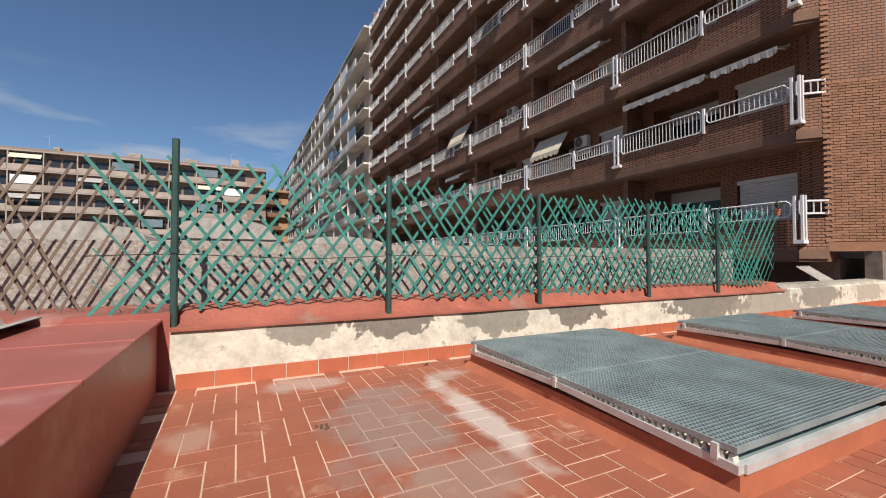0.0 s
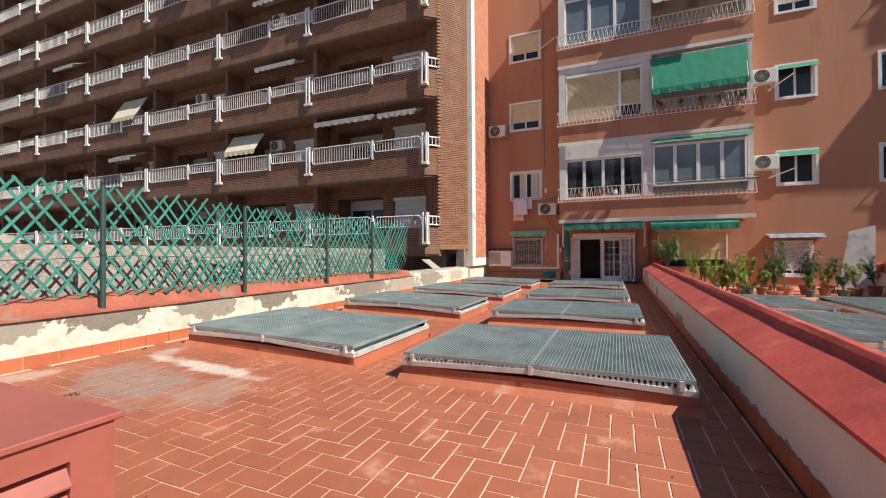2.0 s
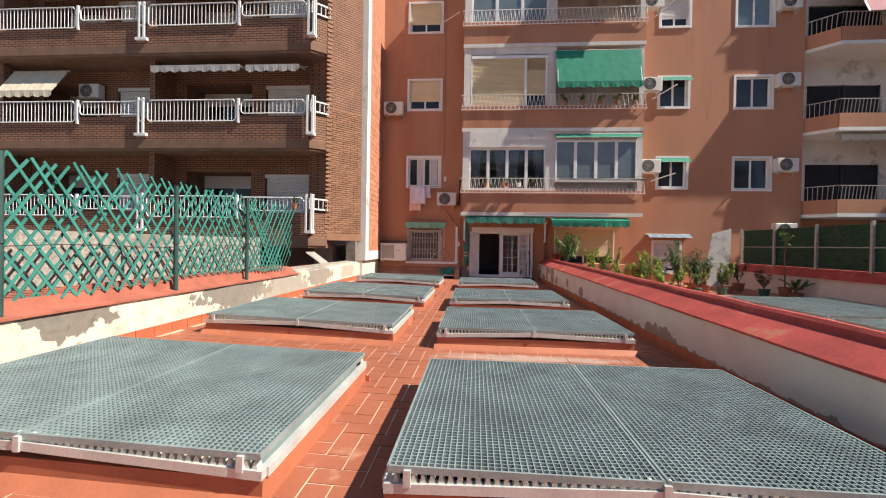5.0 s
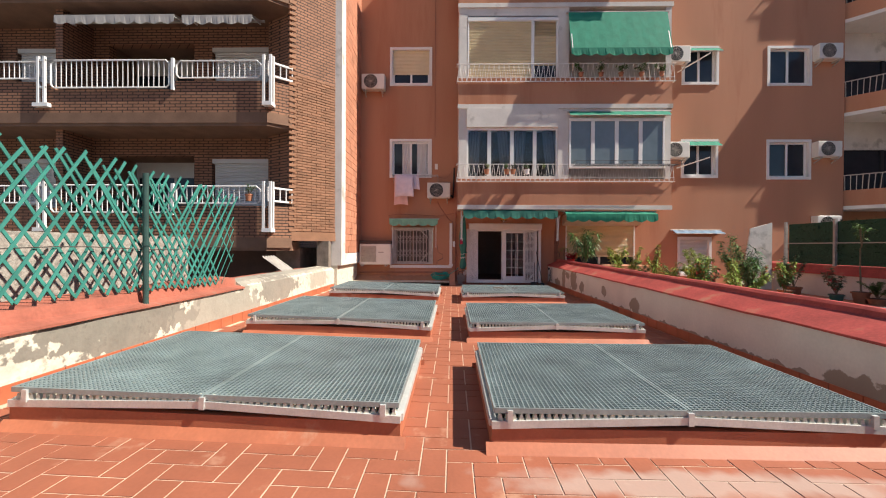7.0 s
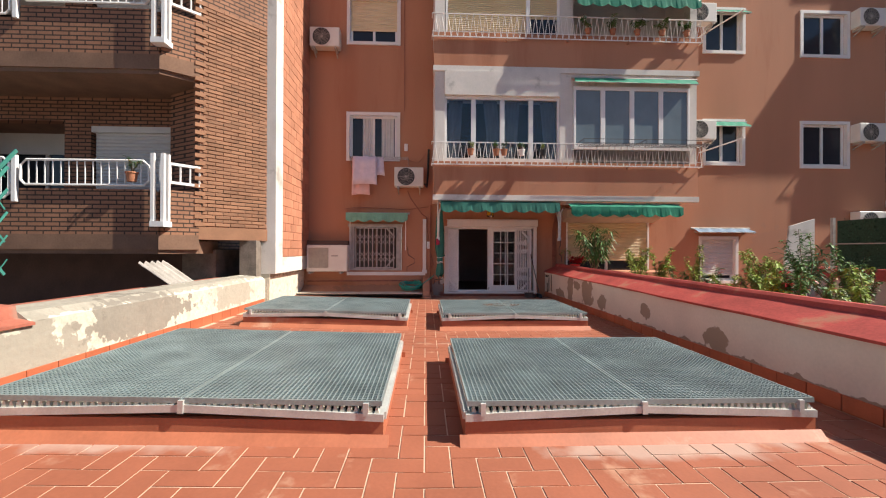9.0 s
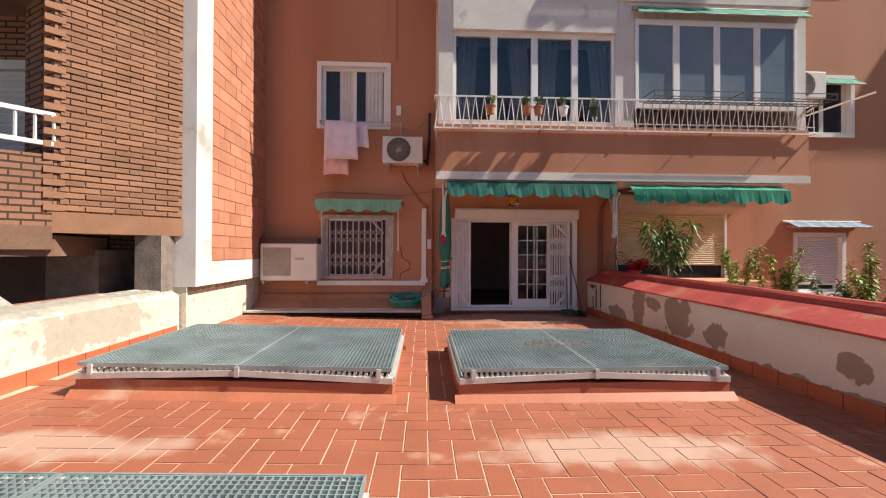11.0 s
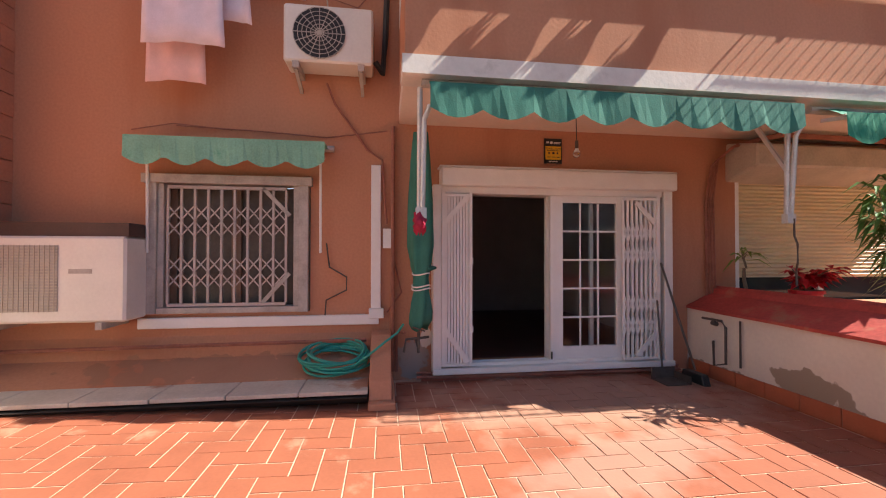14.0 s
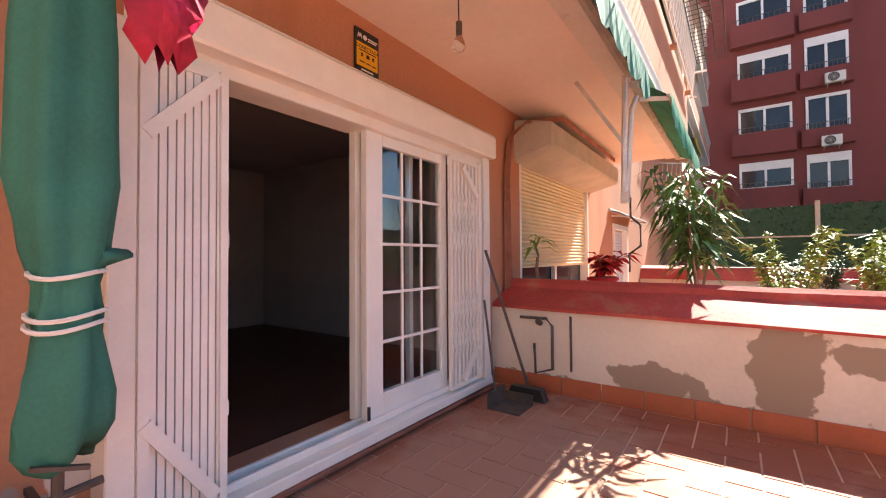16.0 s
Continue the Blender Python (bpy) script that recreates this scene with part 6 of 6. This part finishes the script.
e = thing("plant_stand", pose(17.75, -3.2, 0), "low masonry plant shelf under the shuttered window", "shelf")
Build().box(-0.68, -2.5, 0, 0.33, 0.28, 0.75).make("block", ORANGE, e, bevel=0.01)
for i, (y, mt, lm, fl) in enumerate(((-0.15, POTCLAY, LEAFY, None), (-0.8, POTCLAY, LEAF, None), (-1.0, POTCLAY, LEAFD, None), (-1.45, PVC, LEAF, None), (-2.0, BLACK, LEAFY, None))):
    plant(pose(BX - 0.21, y, 3.72), "small potted plant hung on the railing", 0.085, 0.15, mt, lm, 0.22, 0.1, 70, 0.06, 0.5, 70 + i, None)
for i in range(5):
    plant(pose(BX - 0.1, -3.2 - i * 0.65, FL[1] + 1.0), "trailing green plant on the balcony parapet", 0.08, 0.12, POTCLAY, LEAF, 0.3, 0.25, 120, 0.09, 0.4, 80 + i)
plant(pose(14.05, 6.4, 2.55), "orange flowering pot plant on a brick balcony", 0.1, 0.18, POTCLAY, LEAF, 0.3, 0.18, 90, 0.08, 0.4, 91, YELLOW)

# fallen leaves on a grating, and grit on the tiles
rnd = random.Random(11)
b = Build()
for i in range(70):
    a = rnd.uniform(0, 6.28)
    x, y = 13.85 + 0.12 * math.cos(a) + rnd.uniform(-0.07, 0.07), -0.45 + 0.3 * math.sin(a) + rnd.uniform(-0.06, 0.06)
    s = rnd.uniform(0.012, 0.03)
    b.add([(x, y, 0.287), (x + s, y + s * 0.5, 0.3), (x + s * 0.4, y + s * 1.3, 0.294)], [(0, 1, 2)])
tagged(b.make("dry_leaves", DRYLEAF, recalc=False), "dry leaves lying on a grating", "debris", kind="stuff")
b = Build()
for i in range(70):
    x, y = rnd.uniform(-0.5, 2.3), rnd.uniform(-2, 4.4)
    s = rnd.uniform(0.003, 0.008)
    b.box(x, y, rise(y) + 0.002, x + s, y + s * rnd.uniform(0.5, 1.5), rise(y) + 0.004 + s * 0.5)
for x, y in ((0.55, 3.1), (1.9, 4.3)):
    for i in range(6):
        u, v = rnd.uniform(-0.04, 0.04), rnd.uniform(-0.04, 0.04)
        b.box(x + u, y + v, rise(y) + 0.001, x + u + 0.02, y + v + 0.015, rise(y) + 0.016)
tagged(b.make("floor_grit", DRYLEAF), "grit and leaf crumbs on the tiles", "debris", kind="stuff")
# sheet scrap on the parapet by the brick house
b = Build()
for i in range(24):
    xa, xb = 12.9 + i * 0.03, 12.93 + i * 0.03
    za, zb_ = 0.73 + 0.03 * math.sin(i * 1.3), 0.73 + 0.03 * math.sin((i + 1) * 1.3)
    b.add([(xa, 5.0, za), (xb, 5.0, zb_), (xb, 5.5, zb_ + 0.35), (xa, 5.5, za + 0.35), (xa, 5.0, za + 0.01), (xb, 5.0, zb_ + 0.01), (xb, 5.5, zb_ + 0.36), (xa, 5.5, za + 0.36)], [(0, 1, 2, 3), (4, 7, 6, 5), (0, 4, 5, 1), (3, 2, 6, 7)])
tagged(b.make("corrugated_scrap", CEMENT), "corrugated sheet scraps leaning behind the parapet", "roof sheet")

# ---- pieces of walls and floor ----
# brown bricks of the pier
d = (P1 - P0).normalized()
nrm = Vector((-d.y, d.x, 0))
if nrm.x > 0:
    nrm = -nrm
LEN = (P1 - P0).length
bm_full = Build().box(0, -0.014, 0, 0.285, 0.02, 0.06).mesh("brick", BROWNBRICK, bevel=0.004)
ang = math.degrees(math.atan2(d.y, d.x))
wall = bpy.data.objects["wall_brick_pier"]
rnd = random.Random(4)
for r_ in range(58):
    for c_ in range(5):
        s0 = c_ * 0.295 - (0.147 if r_ % 2 else 0)
        s1 = min(s0 + 0.285, LEN - 0.005)
        s0 = max(s0, 0.06)
        if s1 - s0 < 0.05:
            continue
        o = new("brick", bm_full)
        o.parent = wall
        p = P0 + d * s0
        o.matrix_local = pose(p.x, p.y, 1.77 + r_ * 0.0762, 0, 0, ang) @ Matrix.Diagonal(((s1 - s0) / 0.285, 1, 1, 1)) @ Matrix.Translation((0, rnd.uniform(-0.004, 0.004), 0))
# orange bricks of the side wall
wall = bpy.data.objects["wall_side_brick"]
bm_full = Build().box(0, -0.012, 0, 0.391, 0.02, 0.192).mesh("brick", REDBRICK, bevel=0.003)
for r_ in range(40):
    for c_ in range(9):
        x0 = max(15.955 + c_ * 0.40 - (0.2 if r_ % 2 else 0), 15.955)
        x1 = min(15.955 + c_ * 0.40 - (0.2 if r_ % 2 else 0) + 0.388, WX)
        if x1 - x0 < 0.04:
            continue
        o = new("brick", bm_full)
        o.parent = wall
        o.matrix_local = pose(x0, 4.312 + rnd.uniform(-0.004, 0.004), 1.14 + r_ * 0.20) @ Matrix.Diagonal(((x1 - x0) / 0.388, 1, 1, 1))
b = Build()
for r_ in range(40, 100):
    for c_ in range(9):
        x0 = max(15.955 + c_ * 0.40 - (0.2 if r_ % 2 else 0), 15.955)
        x1 = min(15.955 + c_ * 0.40 - (0.2 if r_ % 2 else 0) + 0.388, WX)
        if x1 - x0 > 0.04:
            b.box(x0, 4.3, 1.14 + r_ * 0.20, x1, 4.33, 1.328 + r_ * 0.20)
tagged(b.make("brick_courses", REDBRICK, wall), "upper courses of orange bricks", kind="stuff")
# floor tiles in herringbone
U = 0.163
th = Build().box(0.0053, 0.0053, -0.012, 2 * U - 0.0053, U - 0.0053, 0.0).mesh("tile", TILE, bevel=0.002)
tv = Build().box(0.0053, 0.0053, -0.012, U - 0.0053, 2 * U - 0.0053, 0.0).mesh("tile", TILE, bevel=0.002)
floor = bpy.data.objects["floor"]
rest = Build()
count = 0
for i in range(-12, 113):
    for j in range(-17, 29):
        k = (i - j) % 4
        x, y = i * U, j * U
        if k == 0:
            x1, y1, me = x + 2 * U, y + U, th
        elif k == 3:
            x1, y1, me = x + U, y + 2 * U, tv
        else:
            continue
        cut = y < -2.46 or y1 > 4.48 or x1 > WX - 0.1
        if x > WX - 0.16 or y > 4.4 or y1 < -2.4 or (x < -0.72 and y > 0.3):
            continue
        if any(x > rx + 0.05 and x1 < rx + rl - 0.05 and ((y > -1.7 and y1 < 0.6) or (y > 1.4 and y1 < 3.7)) for rx, rl in ROWX):
            continue
        if not cut and count < 300 and 0.35 < x < 2.3 and -2.2 < y < 4.2:
            o = new("tile", me)
            o.parent = floor
            o.location = (x, y, rise(y) + random.uniform(-0.001, 0.0015))
            o.rotation_euler = (math.atan((rise(y1) - rise(y)) / (y1 - y)), 0, 0)
            count += 1
        else:
            zt = random.uniform(-0.001, 0.0015)
            ya, yb = max(y + 0.0053, -2.455), min(y1 - 0.0053, 4.49)
            rest.prism([(ya, rise(ya) - 0.012), (yb, rise(yb) - 0.012), (yb, rise(yb) + zt), (ya, rise(ya) + zt)], "x", x + 0.0053, min(x1 - 0.0053, WX - 0.1))
tagged(rest.make("tile_field", TILE, floor), "terracotta tiles of the rest of the terrace", kind="stuff")
